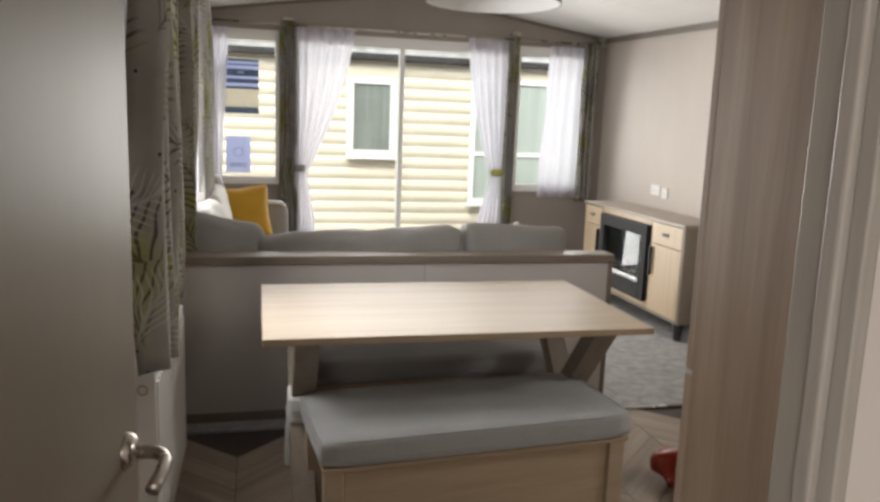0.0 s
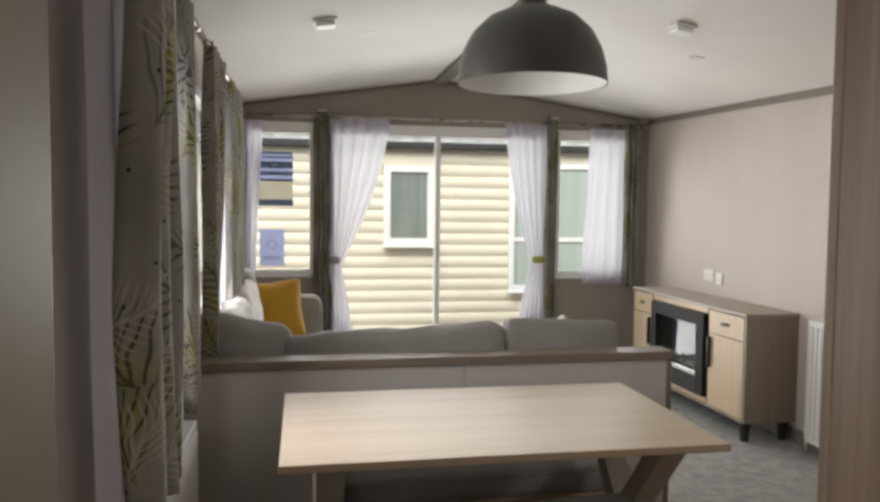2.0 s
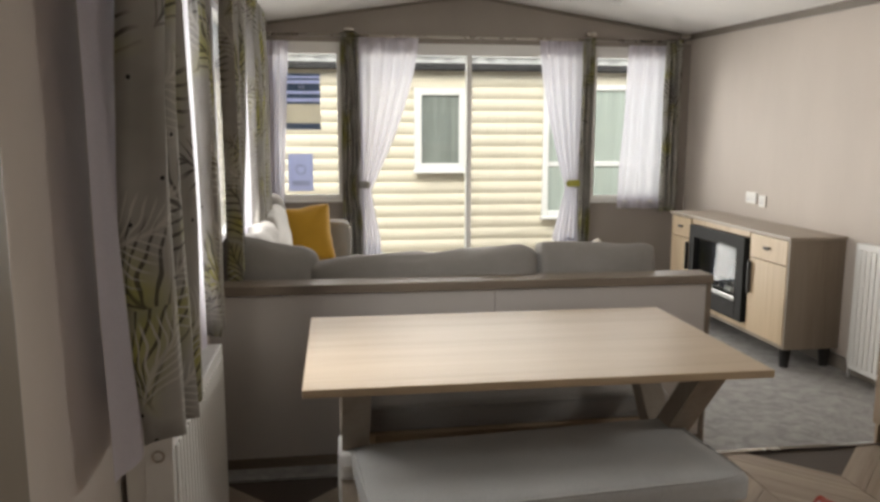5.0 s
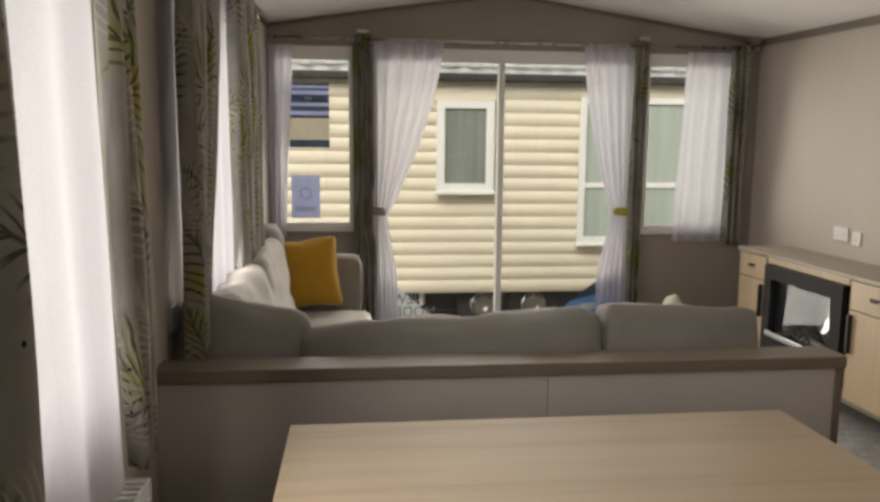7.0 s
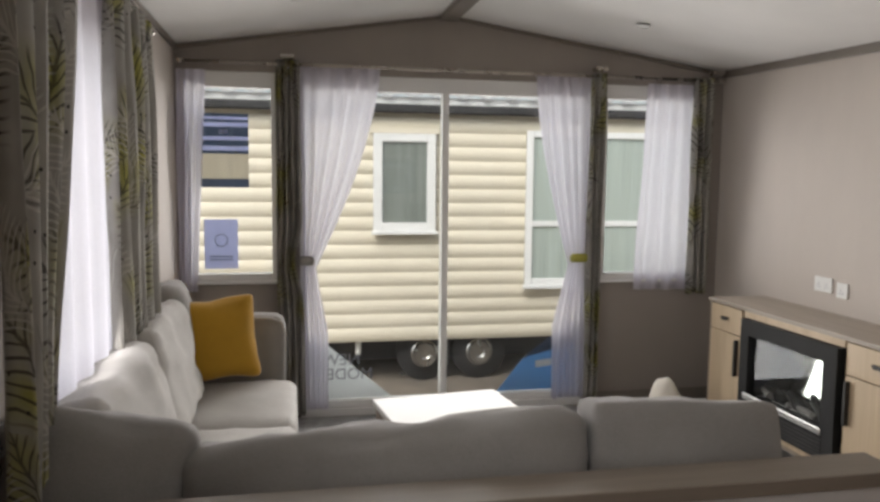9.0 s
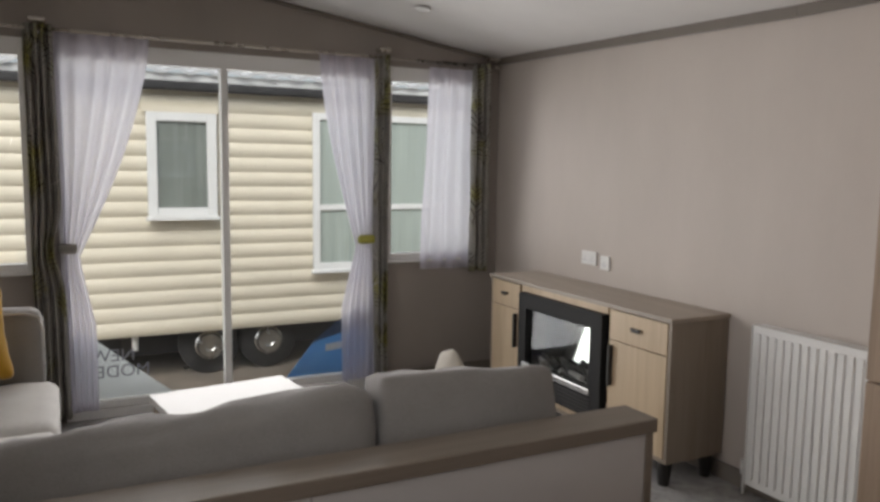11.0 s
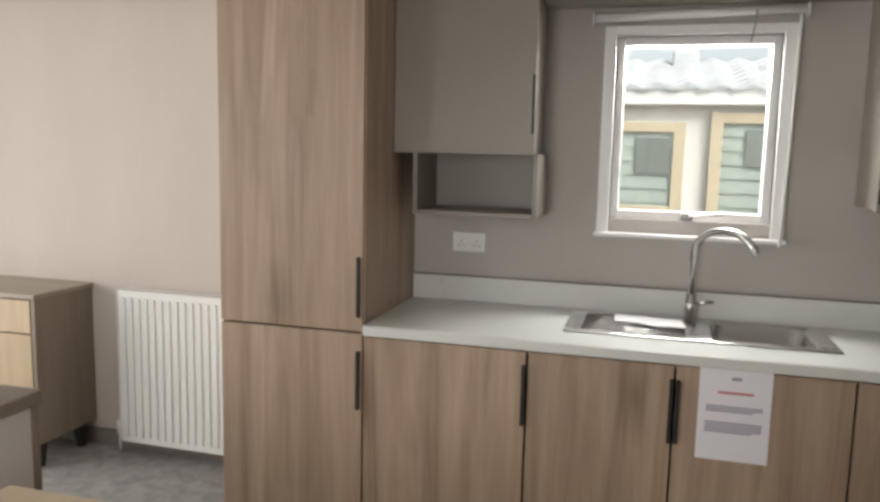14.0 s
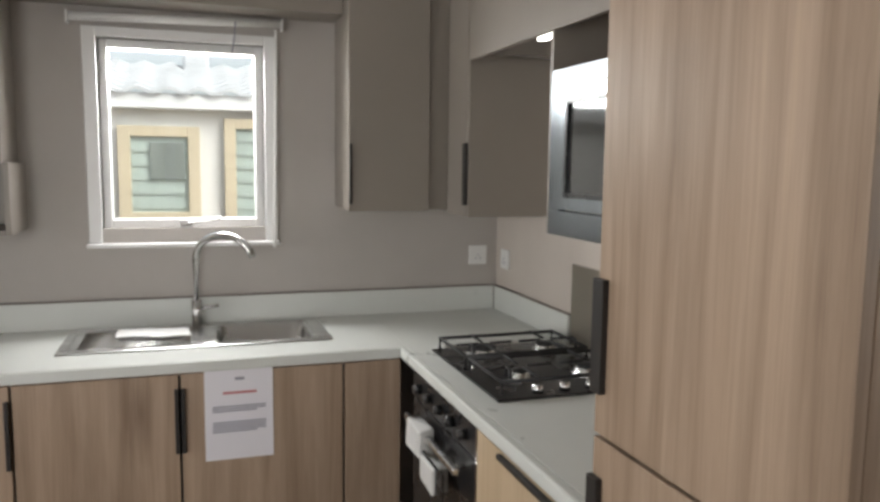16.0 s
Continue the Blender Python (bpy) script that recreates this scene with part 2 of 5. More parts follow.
def pane_glass(name, tint=(0.96, 0.98, 0.97), dark=0.0):
    m, n, l, b = mat(name)
    out = n["Material Output"]
    n.remove(b)
    tr, gl, mx, fr = (n.new("ShaderNodeBsdfTransparent"), n.new("ShaderNodeBsdfGlossy"), n.new("ShaderNodeMixShader"), n.new("ShaderNodeLayerWeight"))
    tr.inputs[0].default_value = (*tint, 1)
    gl.inputs["Roughness"].default_value = 0.015
    fr.inputs[0].default_value = 0.5
    pw, ad = n.new("ShaderNodeMath"), n.new("ShaderNodeMath")
    pw.operation, ad.operation = "POWER", "MULTIPLY_ADD"
    l.new(fr.outputs["Facing"], pw.inputs[0])
    pw.inputs[1].default_value = 5.0
    l.new(pw.outputs[0], ad.inputs[0])
    ad.inputs[1].default_value, ad.inputs[2].default_value = 0.94, 0.04
    l.new(ad.outputs[0], mx.inputs[0])
    l.new(tr.outputs[0], mx.inputs[1])
    l.new(gl.outputs[0], mx.inputs[2])
    l.new(mx.outputs[0], out.inputs[0])
    return m


def carpet_pile():
    m, n, l, b = mat("grey_carpet_pile", 0.95)
    v = coords(n, l)
    mott = noisy(n, l, v, 13, 5, 0.7, 0.5)
    pile = noisy(n, l, v, 260, 2)
    c = mixed(n, l, 0.45, ramp(n, l, mott, (0.20, 0.198, 0.194), (0.46, 0.452, 0.44), 0.36, 0.66), ramp(n, l, pile, (0.15, 0.148, 0.145), (0.50, 0.49, 0.475), 0.3, 0.7))
    l.new(c, b.inputs["Base Color"])
    bumped(n, l, b, mixed(n, l, 0.5, mott, pile), 0.7, 0.012)
    return m


WALLPAPER = plain("beige_wallpaper", (0.56, 0.505, 0.455), 0.72, vary=0.05, grain=140, stretch=(1, 1, 0.35))
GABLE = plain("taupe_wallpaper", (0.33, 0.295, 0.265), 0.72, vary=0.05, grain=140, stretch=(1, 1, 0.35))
KITCHEN_WALL = plain("grey_beige_wallboard", (0.47, 0.44, 0.41), 0.65, vary=0.05, grain=120)
CEILING = plain("white_ceiling_board", (0.75, 0.74, 0.72), 0.8, vary=0.03, grain=200)
TRIM = plain("taupe_trim", (0.20, 0.175, 0.15), 0.5, vary=0.1, stretch=(1, 1, 1))
OAK = wood("oak_effect_board", (0.16, 0.105, 0.068), (0.37, 0.267, 0.187), (0.51, 0.388, 0.287))
OAK_X = wood("oak_effect_top", (0.34, 0.252, 0.165), (0.42, 0.325, 0.22), (0.49, 0.39, 0.275), "x", 0.42)
# Pale on the fire unit; beside the oven it paints light on plain oak.
PALE_AND_LIT_OAK = wood("pale_and_lit_oak_front", (0.38, 0.28, 0.17), (0.52, 0.40, 0.26), (0.60, 0.47, 0.32))
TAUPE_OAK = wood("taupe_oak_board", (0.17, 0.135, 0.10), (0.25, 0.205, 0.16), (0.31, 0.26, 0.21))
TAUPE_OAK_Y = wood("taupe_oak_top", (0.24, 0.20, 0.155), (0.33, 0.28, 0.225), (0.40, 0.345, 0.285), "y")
CAP_OAK = wood("taupe_oak_capping", (0.12, 0.095, 0.07), (0.17, 0.135, 0.105), (0.22, 0.18, 0.14), "x")
PLANK = wood("oak_vinyl_plank", (0.15, 0.11, 0.08), (0.30, 0.235, 0.18), (0.47, 0.39, 0.31), "x", 0.5)
UNIT = plain("taupe_matt_unit", (0.265, 0.236, 0.205), 0.42, vary=0.04, grain=180, bump=0.05)
PANEL = plain("grey_partition_panel", (0.47, 0.44, 0.415), 0.5, vary=0.04, grain=150, bump=0.08)
WORKTOP = plain("pale_grey_worktop", (0.66, 0.68, 0.65), 0.3, vary=0.04, grain=220, bump=0.04)
STEEL = plain("brushed_steel", (0.60, 0.60, 0.59), 0.26, 1.0, vary=0.06, grain=90, bump=0.06, stretch=(1, 0.1, 1))
CHROME = plain("chrome", (0.75, 0.75, 0.75), 0.1, 1.0, vary=0.02, bump=0)
NICKEL = plain("satin_nickel", (0.52, 0.48, 0.43), 0.28, 1.0, vary=0.05, bump=0)
BLACK = plain("black_enamel", (0.014, 0.014, 0.015), 0.28, vary=0.1, bump=0.05)
BLACK_MATT = plain("black_matt_metal", (0.02, 0.018, 0.017), 0.5, vary=0.1)
IRON = plain("cast_iron", (0.018, 0.018, 0.019), 0.6, vary=0.2, bump=0.4)
WHITE = plain("white_plastic", (0.80, 0.80, 0.78), 0.35, vary=0.02, bump=0.03)
RADIATOR = plain("white_radiator_enamel", (0.82, 0.82, 0.80), 0.32, vary=0.02, bump=0.03)
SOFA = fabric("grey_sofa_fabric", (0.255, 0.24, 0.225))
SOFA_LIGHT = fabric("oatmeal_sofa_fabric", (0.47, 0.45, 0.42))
BENCH_FABRIC = fabric("pale_grey_seat_fabric", (0.37, 0.375, 0.37))
MUSTARD = fabric("mustard_cushion_cloth", (0.46, 0.25, 0.015))
LIME_CLOTH = fabric("lime_print_cloth", (0.42, 0.40, 0.08))
CREAM_CLOTH = fabric("cream_cushion_cloth", (0.62, 0.58, 0.50))
PRINT = leaf_print()
SHEER = sheer_cloth("white_voile", 0.86)
SHEER_DENSE = sheer_cloth("close_white_voile", 0.93)
GLASS = pane_glass("window_glass")
SIDING = plain("cream_siding", (0.74, 0.68, 0.55), 0.55, vary=0.04, grain=50)
WHITE_WALL = plain("white_render", (0.78, 0.76, 0.72), 0.6, vary=0.05)
TILE = plain("grey_roof_tile", (0.52, 0.53, 0.54), 0.6, vary=0.12, grain=30)
UPVC = plain("white_upvc", (0.82, 0.82, 0.81), 0.35, vary=0.02, bump=0.02)
GOLD_FRAME = plain("champagne_frame", (0.58, 0.50, 0.36), 0.45, vary=0.05)
GRAVEL = plain("brown_gravel", (0.20, 0.165, 0.13), 0.95, vary=0.3, grain=25, bump=0.9)
RUBBER = plain("black_rubber", (0.02, 0.02, 0.02), 0.8, vary=0.2)
UNDER = plain("dark_chassis", (0.03, 0.03, 0.032), 0.7, vary=0.3)
DARK_PANE = plain("dark_window_interior", (0.22, 0.245, 0.225), 0.25, vary=0.2, grain=8, bump=0, stretch=(6, 1, 0.2))
PALE_PANE = plain("curtained_window_interior", (0.40, 0.46, 0.42), 0.25, vary=0.15, grain=8, bump=0, stretch=(9, 1, 0.15))
NAVY = plain("navy_sign", (0.05, 0.085, 0.17), 0.4)


def backlit_film(name, c, share):
    """Printed film on glass: light from behind comes through it."""
    m, n, l, b = mat(name, 0.5)
    tl, mx = n.new("ShaderNodeBsdfTranslucent"), n.new("ShaderNodeMixShader")
    v = coords(n, l)
    col = ramp(n, l, noisy(n, l, v, 9, 3), tuple(x * 0.93 for x in c), c)
    l.new(col, b.inputs["Base Color"])
    l.new(col, tl.inputs[0])
    mx.inputs[0].default_value = share
    l.new(b.outputs[0], mx.inputs[1])
    l.new(tl.outputs[0], mx.inputs[2])
    l.new(mx.outputs[0], n["Material Output"].inputs[0])
    return m


POSTER_NAVY = backlit_film("navy_poster_film", (0.20, 0.25, 0.34), 0.6)
POSTER_PALE = backlit_film("lavender_poster_film", (0.66, 0.69, 0.88), 0.6)
POSTER_BEIGE = backlit_film("beige_poster_film", (0.78, 0.74, 0.66), 0.6)
BLUE_STICKER = backlit_film("blue_sticker", (0.22, 0.42, 0.66), 0.6)
WHITE_STICKER = backlit_film("white_sticker", (0.84, 0.86, 0.88), 0.6)
PAPER = plain("white_paper", (0.80, 0.79, 0.84), 0.7, vary=0.02)
INK = plain("grey_ink", (0.30, 0.30, 0.36), 0.7)
RED_INK = plain("red_ink", (0.50, 0.16, 0.18), 0.7)
RED = plain("red_plastic_bag", (0.32, 0.04, 0.02), 0.3, vary=0.2, grain=20, bump=0.5)
WRAP = plain("white_polythene_wrap", (0.70, 0.70, 0.69), 0.3, vary=0.15, grain=18, bump=0.9)
LAMP_GREY = plain("dark_grey_lamp_metal", (0.075, 0.073, 0.068), 0.38, vary=0.05, bump=0)
LAMP_IN = plain("white_lamp_lining", (0.75, 0.75, 0.74), 0.6, vary=0.03, bump=0)
DOOR_PAINT = plain("taupe_door_laminate", (0.25, 0.22, 0.18), 0.42, vary=0.05, stretch=(1, 1, 0.1))
LINING = wood("door_lining_wood", (0.23, 0.20, 0.165), (0.34, 0.30, 0.26), (0.44, 0.40, 0.355))
CARPET = carpet_pile()
LED, n_, l_, b_ = mat("hood_led")
b_.inputs["Emission Color"].default_value, b_.inputs["Emission Strength"].default_value = (1, 0.97, 0.9, 1), 6
FIRE_FRAME = plain("black_fire_frame", (0.010, 0.010, 0.010), 0.8, vary=0.1)
CHAR = plain("charred_log", (0.03, 0.027, 0.025), 0.85, vary=0.5, grain=40, bump=0.6)
ASH = plain("ash_grey_log", (0.24, 0.22, 0.21), 0.8, vary=0.5, grain=40, bump=0.6)
DULL_STEEL = plain("dull_blue_steel", (0.20, 0.22, 0.24), 0.22, 1.0, vary=0.08, grain=90, bump=0.05)
FIRE_BACK = plain("fire_back_mirror", (0.85, 0.85, 0.85), 0.08, 1.0, vary=0.03, bump=0)


# ---- builders ----
def box(bm, x0, y0, z0, x1, y1, z1, bev=0.0, m=None):
    tmp = bmesh.new()
    bmesh.ops.create_cube(tmp, size=1)
    for v in tmp.verts:
        v.co = Vector(((x0 + x1) / 2 + v.co.x * (x1 - x0), (y0 + y1) / 2 + v.co.y * (y1 - y0), (z0 + z1) / 2 + v.co.z * (z1 - z0)))
    if bev:
        bmesh.ops.bevel(tmp, geom=tmp.edges[:], offset=bev, segments=2, profile=0.5, affect="EDGES")
    return merge(bm, tmp, m)


def merge(bm, tmp, m=None):
    if m is not None:
        tmp.transform(m)
    me = bpy.data.meshes.new("tmp")
    tmp.to_mesh(me)
    tmp.free()
    bm.from_mesh(me)
    bpy.data.meshes.remove(me)
    return bm


def boxes(*specs, bev=0.0):
    bm = bmesh.new()
    for s in specs:
        box(bm, *s, bev=bev)
    return bm


def rod(bm, a, b, r, r2=None, seg=14):
    a, b = Vector(a), Vector(b)
    tmp = bmesh.new()
    bmesh.ops.create_cone(tmp, cap_ends=True, segments=seg, radius1=r, radius2=r if r2 is None else r2, depth=(b - a).length)
    return merge(bm, tmp, Matrix.Translation((a + b) / 2) @ (b - a).to_track_quat("Z", "Y").to_matrix().to_4x4())


def tube(bm, pts, r, seg=10):
    """A round bar bent along a run of points."""
    pts = [Vector(p) for p in pts]
    rings = []
    for i, p in enumerate(pts):
        d = (pts[min(i + 1, len(pts) - 1)] - pts[max(i - 1, 0)]).normalized()
        q = d.to_track_quat("Z", "Y")
        rings.append([bm.verts.new(p + q @ Vector((r * math.cos(2 * math.pi * k / seg), r * math.sin(2 * math.pi * k / seg), 0))) for k in range(seg)])
    for a, b in zip(rings, rings[1:]):
        for k in range(seg):
            bm.faces.new((a[k], a[(k + 1) % seg], b[(k + 1) % seg], b[k]))
    bm.faces.new(rings[0][::-1])
    bm.faces.new(rings[-1])
    return bm


def lathe(bm, profile, centre, seg=40):
    """Turn a profile of (radius, height) round the upright through centre."""
    rings = []
    for r, z in profile:
        rings.append([bm.verts.new((centre[0] + r * math.cos(2 * math.pi * k / seg), centre[1] + r * math.sin(2 * math.pi * k / seg), centre[2] + z)) for k in range(seg)])
    for a, b in zip(rings, rings[1:]):
        for k in range(seg):
            bm.faces.new((a[k], a[(k + 1) % seg], b[(k + 1) % seg], b[k]))
    return bm


def cushion(bm, size, m, r=0.06, bulge=0.03, wrinkle=0.006, cuts=12, pinch=0.0):
    """A stuffed cushion: rounded box, full in the middle, uneven, with optional drawn-out corners."""
    tmp = bmesh.new()
    bmesh.ops.create_cube(tmp, size=2)
    bmesh.ops.subdivide_edges(tmp, edges=tmp.edges[:], cuts=cuts, use_grid_fill=True)
    h = Vector(size) / 2
    seed = Vector((random.random() * 50, random.random() * 50, 0))
    for v in tmp.verts:
        p = v.co.copy()
        full = Vector((p.x * h.x, p.y * h.y, p.z * h.z))
        core = Vector([max(-(h[i] - min(r, h[i])), min(h[i] - min(r, h[i]), full[i])) for i in range(3)])
        d = full - core
        if d.length > 1e-9:
            d = d.normalized() * min(r, min(h))
        q = core + d
        w = (1 - p.x ** 2) * (1 - p.y ** 2) + (1 - p.y ** 2) * (1 - p.z ** 2) * 0.3
        q.z += math.copysign(1, p.z) * bulge * (1 - p.x ** 2) * (1 - p.y ** 2) * (abs(p.z) ** 2)
        if pinch:
            k = 1 - pinch * (1 - abs(p.x * p.y))
            q.x *= k if abs(p.x) > abs(p.y) else 1
            q.y *= k if abs(p.y) >= abs(p.x) else 1
        q += noise.noise_vector(q * 7 + seed) * wrinkle + noise.noise_vector(q * 18 + seed) * wrinkle * 0.35
        v.co = q
    return merge(bm, tmp, m)


def link(name, bm, material, smooth=False):
    me = bpy.data.meshes.new(name)
    bm.normal_update()
    bm.to_mesh(me)
    bm.free()
    me.materials.append(material)
    if smooth:
        for p in me.polygons:
            p.use_smooth = True
    return new(name, me)


def part(name, bm, material, parent, label="", smooth=False):
    ob = link(name, bm, material, smooth)
    ob.parent = parent
    if parent.type == "EMPTY":
        ob.matrix_parent_inverse = parent.matrix_basis.inverted()
    if label:
        ob["label"] = label
    return ob


def thing(name, label, category, at=(0, 0, 0), group="", kind=""):
    ob = new(name)
    ob.empty_display_size = 0.1
    ob.matrix_basis = Matrix.Translation(at)
    return tagged(ob, label, category, group, kind)


def single(name, bm, material, label, category, group="", kind="", smooth=False):
    return tagged(link(name, bm, material, smooth), label, category, group, kind)


def structure(name, bm, material, label="", category=""):
    return tagged(link(name, bm, material), label, category, "", "structure")


def holed(axis, at0, at1, lo, hi, z0, z1, holes):
    """A wall slab between at0 and at1 on one axis, from lo to hi on the other, with rectangular holes (lo, hi, z0, z1)."""
    bm = bmesh.new()

    def put(a, b, c, d):
        if b - a > 1e-4 and d - c > 1e-4:
            box(bm, *((at0, a, c, at1, b, d) if axis == "x" else (a, at0, c, b, at1, d)))
    cur = lo
    for a, b, c, d in sorted(holes):
        put(cur, a, z0, z1)
        put(a, b, z0, c)
        put(a, b, d, z1)
        cur = b
    put(cur, hi, z0, z1)
    return bm


# ---- the shell ----
WIN_L, DOOR_G, WIN_R = (-0.06, 0.53, 0.93, 2.26), (0.66, 2.66, 0.06, 2.26), (2.73, 3.47, 0.90, 2.26)
WIN_1, WIN_2, WIN_K = (2.72, 3.46, 0.95, 2.12), (4.45, 5.60, 0.95, 2.12), (1.865, 2.485, 1.30, 2.03)
Y0 = -1.6
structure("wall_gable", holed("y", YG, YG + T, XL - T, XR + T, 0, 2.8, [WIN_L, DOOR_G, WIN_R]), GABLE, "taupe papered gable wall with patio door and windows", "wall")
structure("wall_window_side", holed("x", XL - T, XL, HALL, YG, 0, 2.8, [WIN_1, WIN_2]), WALLPAPER, "beige papered wall with two curtained windows", "wall")
structure("wall_fireside", boxes((XR, 3.93, 0, XR + T, YG, 2.8)), WALLPAPER, "plain beige papered wall behind the fire unit", "wall")
structure("wall_kitchen", holed("x", XR, XR + T, HALL, 3.93, 0, 2.8, [WIN_K]), KITCHEN_WALL, "grey-beige kitchen wall with a small window", "wall")
structure("wall_hall", holed("y", HALL, YB, XL, XR, 0, 2.8, [(0.05, 0.777, -0.01, 2.06)]), WALLPAPER, "beige papered wall with the hall doorway", "wall")
structure("wall_hall_side", boxes((0.90, Y0, 0, 0.98, HALL, 2.4)), WALLPAPER, "pale hall wall", "wall")
# The unseen window opening is added to let light into the hall.
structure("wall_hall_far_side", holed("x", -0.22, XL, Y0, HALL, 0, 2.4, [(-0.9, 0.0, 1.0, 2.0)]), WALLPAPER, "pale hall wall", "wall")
structure("wall_hall_end", boxes((XL, Y0 - 0.08, 0, 0.90, Y0, 2.4)), WALLPAPER, "pale hall end wall", "wall")
structure("ceiling_hall", boxes((-0.22, Y0 - 0.08, 2.4, 0.98, HALL, 2.46)), CEILING, "white hall ceiling", "ceiling")


def slope_at(x):
    return EAVE + (RIDGE - EAVE) * (1 - abs(x - XM) / (XR - XM))


# the fireside eave dips a little towards the kitchen
DIP = ((HALL, 0.02), (3.2, 0.035), (4.0, 0.075), (4.75, 0.07), (YG + T, -0.008))
bm = bmesh.new()
rows_c = []
for y, dip in DIP:
    cs = ((XL - T, slope_at(XL - T)), (XM, RIDGE), (XR + T, slope_at(XR + T) - dip))
    rows_c.append([bm.verts.new((x, y, z + dz)) for dz in (0, 0.08) for x, z in cs])
for p, q in zip(rows_c, rows_c[1:]):
    for i in range(2):
        bm.faces.new((p[i], p[i + 1], q[i + 1], q[i]))
        bm.faces.new((p[i + 3], q[i + 3], q[i + 4], p[i + 4]))
structure("ceiling", bm, CEILING, "white vaulted ceiling", "ceiling")


def run(a, b, w, d):
    """A batten of width w and depth d from a to b."""
    a, b = Vector(a), Vector(b)
    bm = bmesh.new()
    return box(bm, -w / 2, -d / 2, 0, w / 2, d / 2, (b - a).length, 0.003, Matrix.Translation(a) @ (b - a).to_track_quat("Z", "Y").to_matrix().to_4x4())


structure("trim_ridge", boxes((XM - 0.055, HALL + 0.07, RIDGE - 0.045, XM + 0.055, YG - 0.03, RIDGE + 0.02), bev=0.004), TRIM, "taupe ridge beam cover along the ceiling", "trim")
bm = bmesh.new()
for (ya, da), (yb, db) in zip(DIP, DIP[1:]):
    ya, yb = max(ya, HALL + 0.07), min(yb, YG - 0.02)
    tmp = run((XR - 0.012, ya, EAVE - 0.016 - da), (XR - 0.012, yb, EAVE - 0.016 - db), 0.024, 0.056)
    merge(bm, tmp)
structure("trim_cornice", bm, TRIM, "taupe cornice strip", "trim")
structure("trim_cornice_window_side", boxes((XL + 0.001, HALL + 0.07, slope_at(XL) - 0.028, XL + 0.022, YG - 0.02, slope_at(XL) + 0.012), bev=0.004), TRIM, "taupe cornice strip", "trim")
structure("trim_gable", run((XM - 0.01, YG - 0.012, RIDGE - 0.012), (XR - 0.02, YG - 0.012, EAVE - 0.01), 0.035, 0.02), TRIM, "taupe sloping cornice strip", "trim")
structure("trim_gable_far", run((XM + 0.01, YG - 0.012, RIDGE - 0.012), (XL + 0.02, YG - 0.012, slope_at(XL) - 0.01), 0.035, 0.02), TRIM, "taupe sloping cornice strip", "trim")
structure("baseboard_fireside", boxes((XR - 0.016, 3.93, 0, XR - 0.001, YG - 0.02, 0.09), bev=0.003), TRIM, "taupe skirting board", "skirting")
structure("baseboard_gable", boxes((2.70, YG - 0.016, 0, XR - 0.02, YG - 0.001, 0.09), bev=0.003), TRIM, "taupe skirting board", "skirting")
structure("baseboard_gable_far", boxes((XL + 0.02, YG - 0.016, 0, 0.62, YG - 0.001, 0.09), bev=0.003), TRIM, "taupe skirting board", "skirting")
structure("baseboard_window_side", boxes((XL + 0.001, 0.86, 0, XL + 0.016, 4.0, 0.09), bev=0.003), TRIM, "taupe skirting board", "skirting")
FLOOR = structure("floor", boxes((XL - T, HALL, -0.08, XR + T, 3.90, -0.006), (-0.22, Y0 - 0.08, -0.08, 0.98, HALL, -0.006)), plain("dark_floor_joint", (0.07, 0.055, 0.045), 0.8), "oak-effect vinyl plank floor laid in herringbone", "floor")
structure("carpet", boxes((XL, 3.90, -0.08, XR, YG + T, 0.004)), CARPET, "mottled grey fitted carpet of the lounge", "carpet")
structure("trim_threshold", boxes((2.2, 3.888, 0, XR - 0.02, 3.912, 0.008), bev=0.002), STEEL, "thin metal strip between vinyl and carpet", "trim")


# ---- windows and doors ----
def window(name, axis, at, hole, label, depth=0.07, bars=(), sill=True, flip=1, frame_w=0.045, glass=GLASS, reveal=0.0, head=0.0):
    """A white plastic window with mitred frame, panes and sill in a hole of a wall."""
    a, b, c, d = hole
    w = thing(name, label, "window", (0, 0, 0), "", "structure")

    def bx(a0, a1, z0, z1, t0, t1, bev=0.004):
        t0, t1 = sorted((at + flip * t0, at + flip * t1))
        return boxes((t0, a0, z0, t1, a1, z1) if axis == "x" else (a0, t0, z0, a1, t1, z1), bev=bev)
    f = frame_w
    t0, t1 = reveal, reveal + depth
    part("window_frame", bx(a, a + f, c, d, t0, t1), UPVC, w)
    part("window_frame", bx(b - f, b, c, d, t0, t1), UPVC, w)
    part("window_frame", bx(a + f, b - f, c, c + f, t0, t1), UPVC, w)
    part("window_frame", bx(a + f, b - f, d - f - head, d, t0, t1), UPVC, w)
    edges = [a + f, *bars, b - f]
    for x in bars:
        part("mullion", bx(x - f / 2, x + f / 2, c + f, d - f - head, t0, t1), UPVC, w)
    for p, q in zip(edges, edges[1:]):
        p += f / 2 if p in bars else 0
        q -= f / 2 if q in bars else 0
        pane = part("pane", bx(p, q, c + f, d - f - head, t0 + depth * 0.45, t0 + depth * 0.55, 0), glass, w)
        pane.visible_shadow = False
    if sill:
        part("window_sill", bx(a - 0.02, b + 0.02, c - 0.02, c, -0.03, 0.04), UPVC, w)
    return w


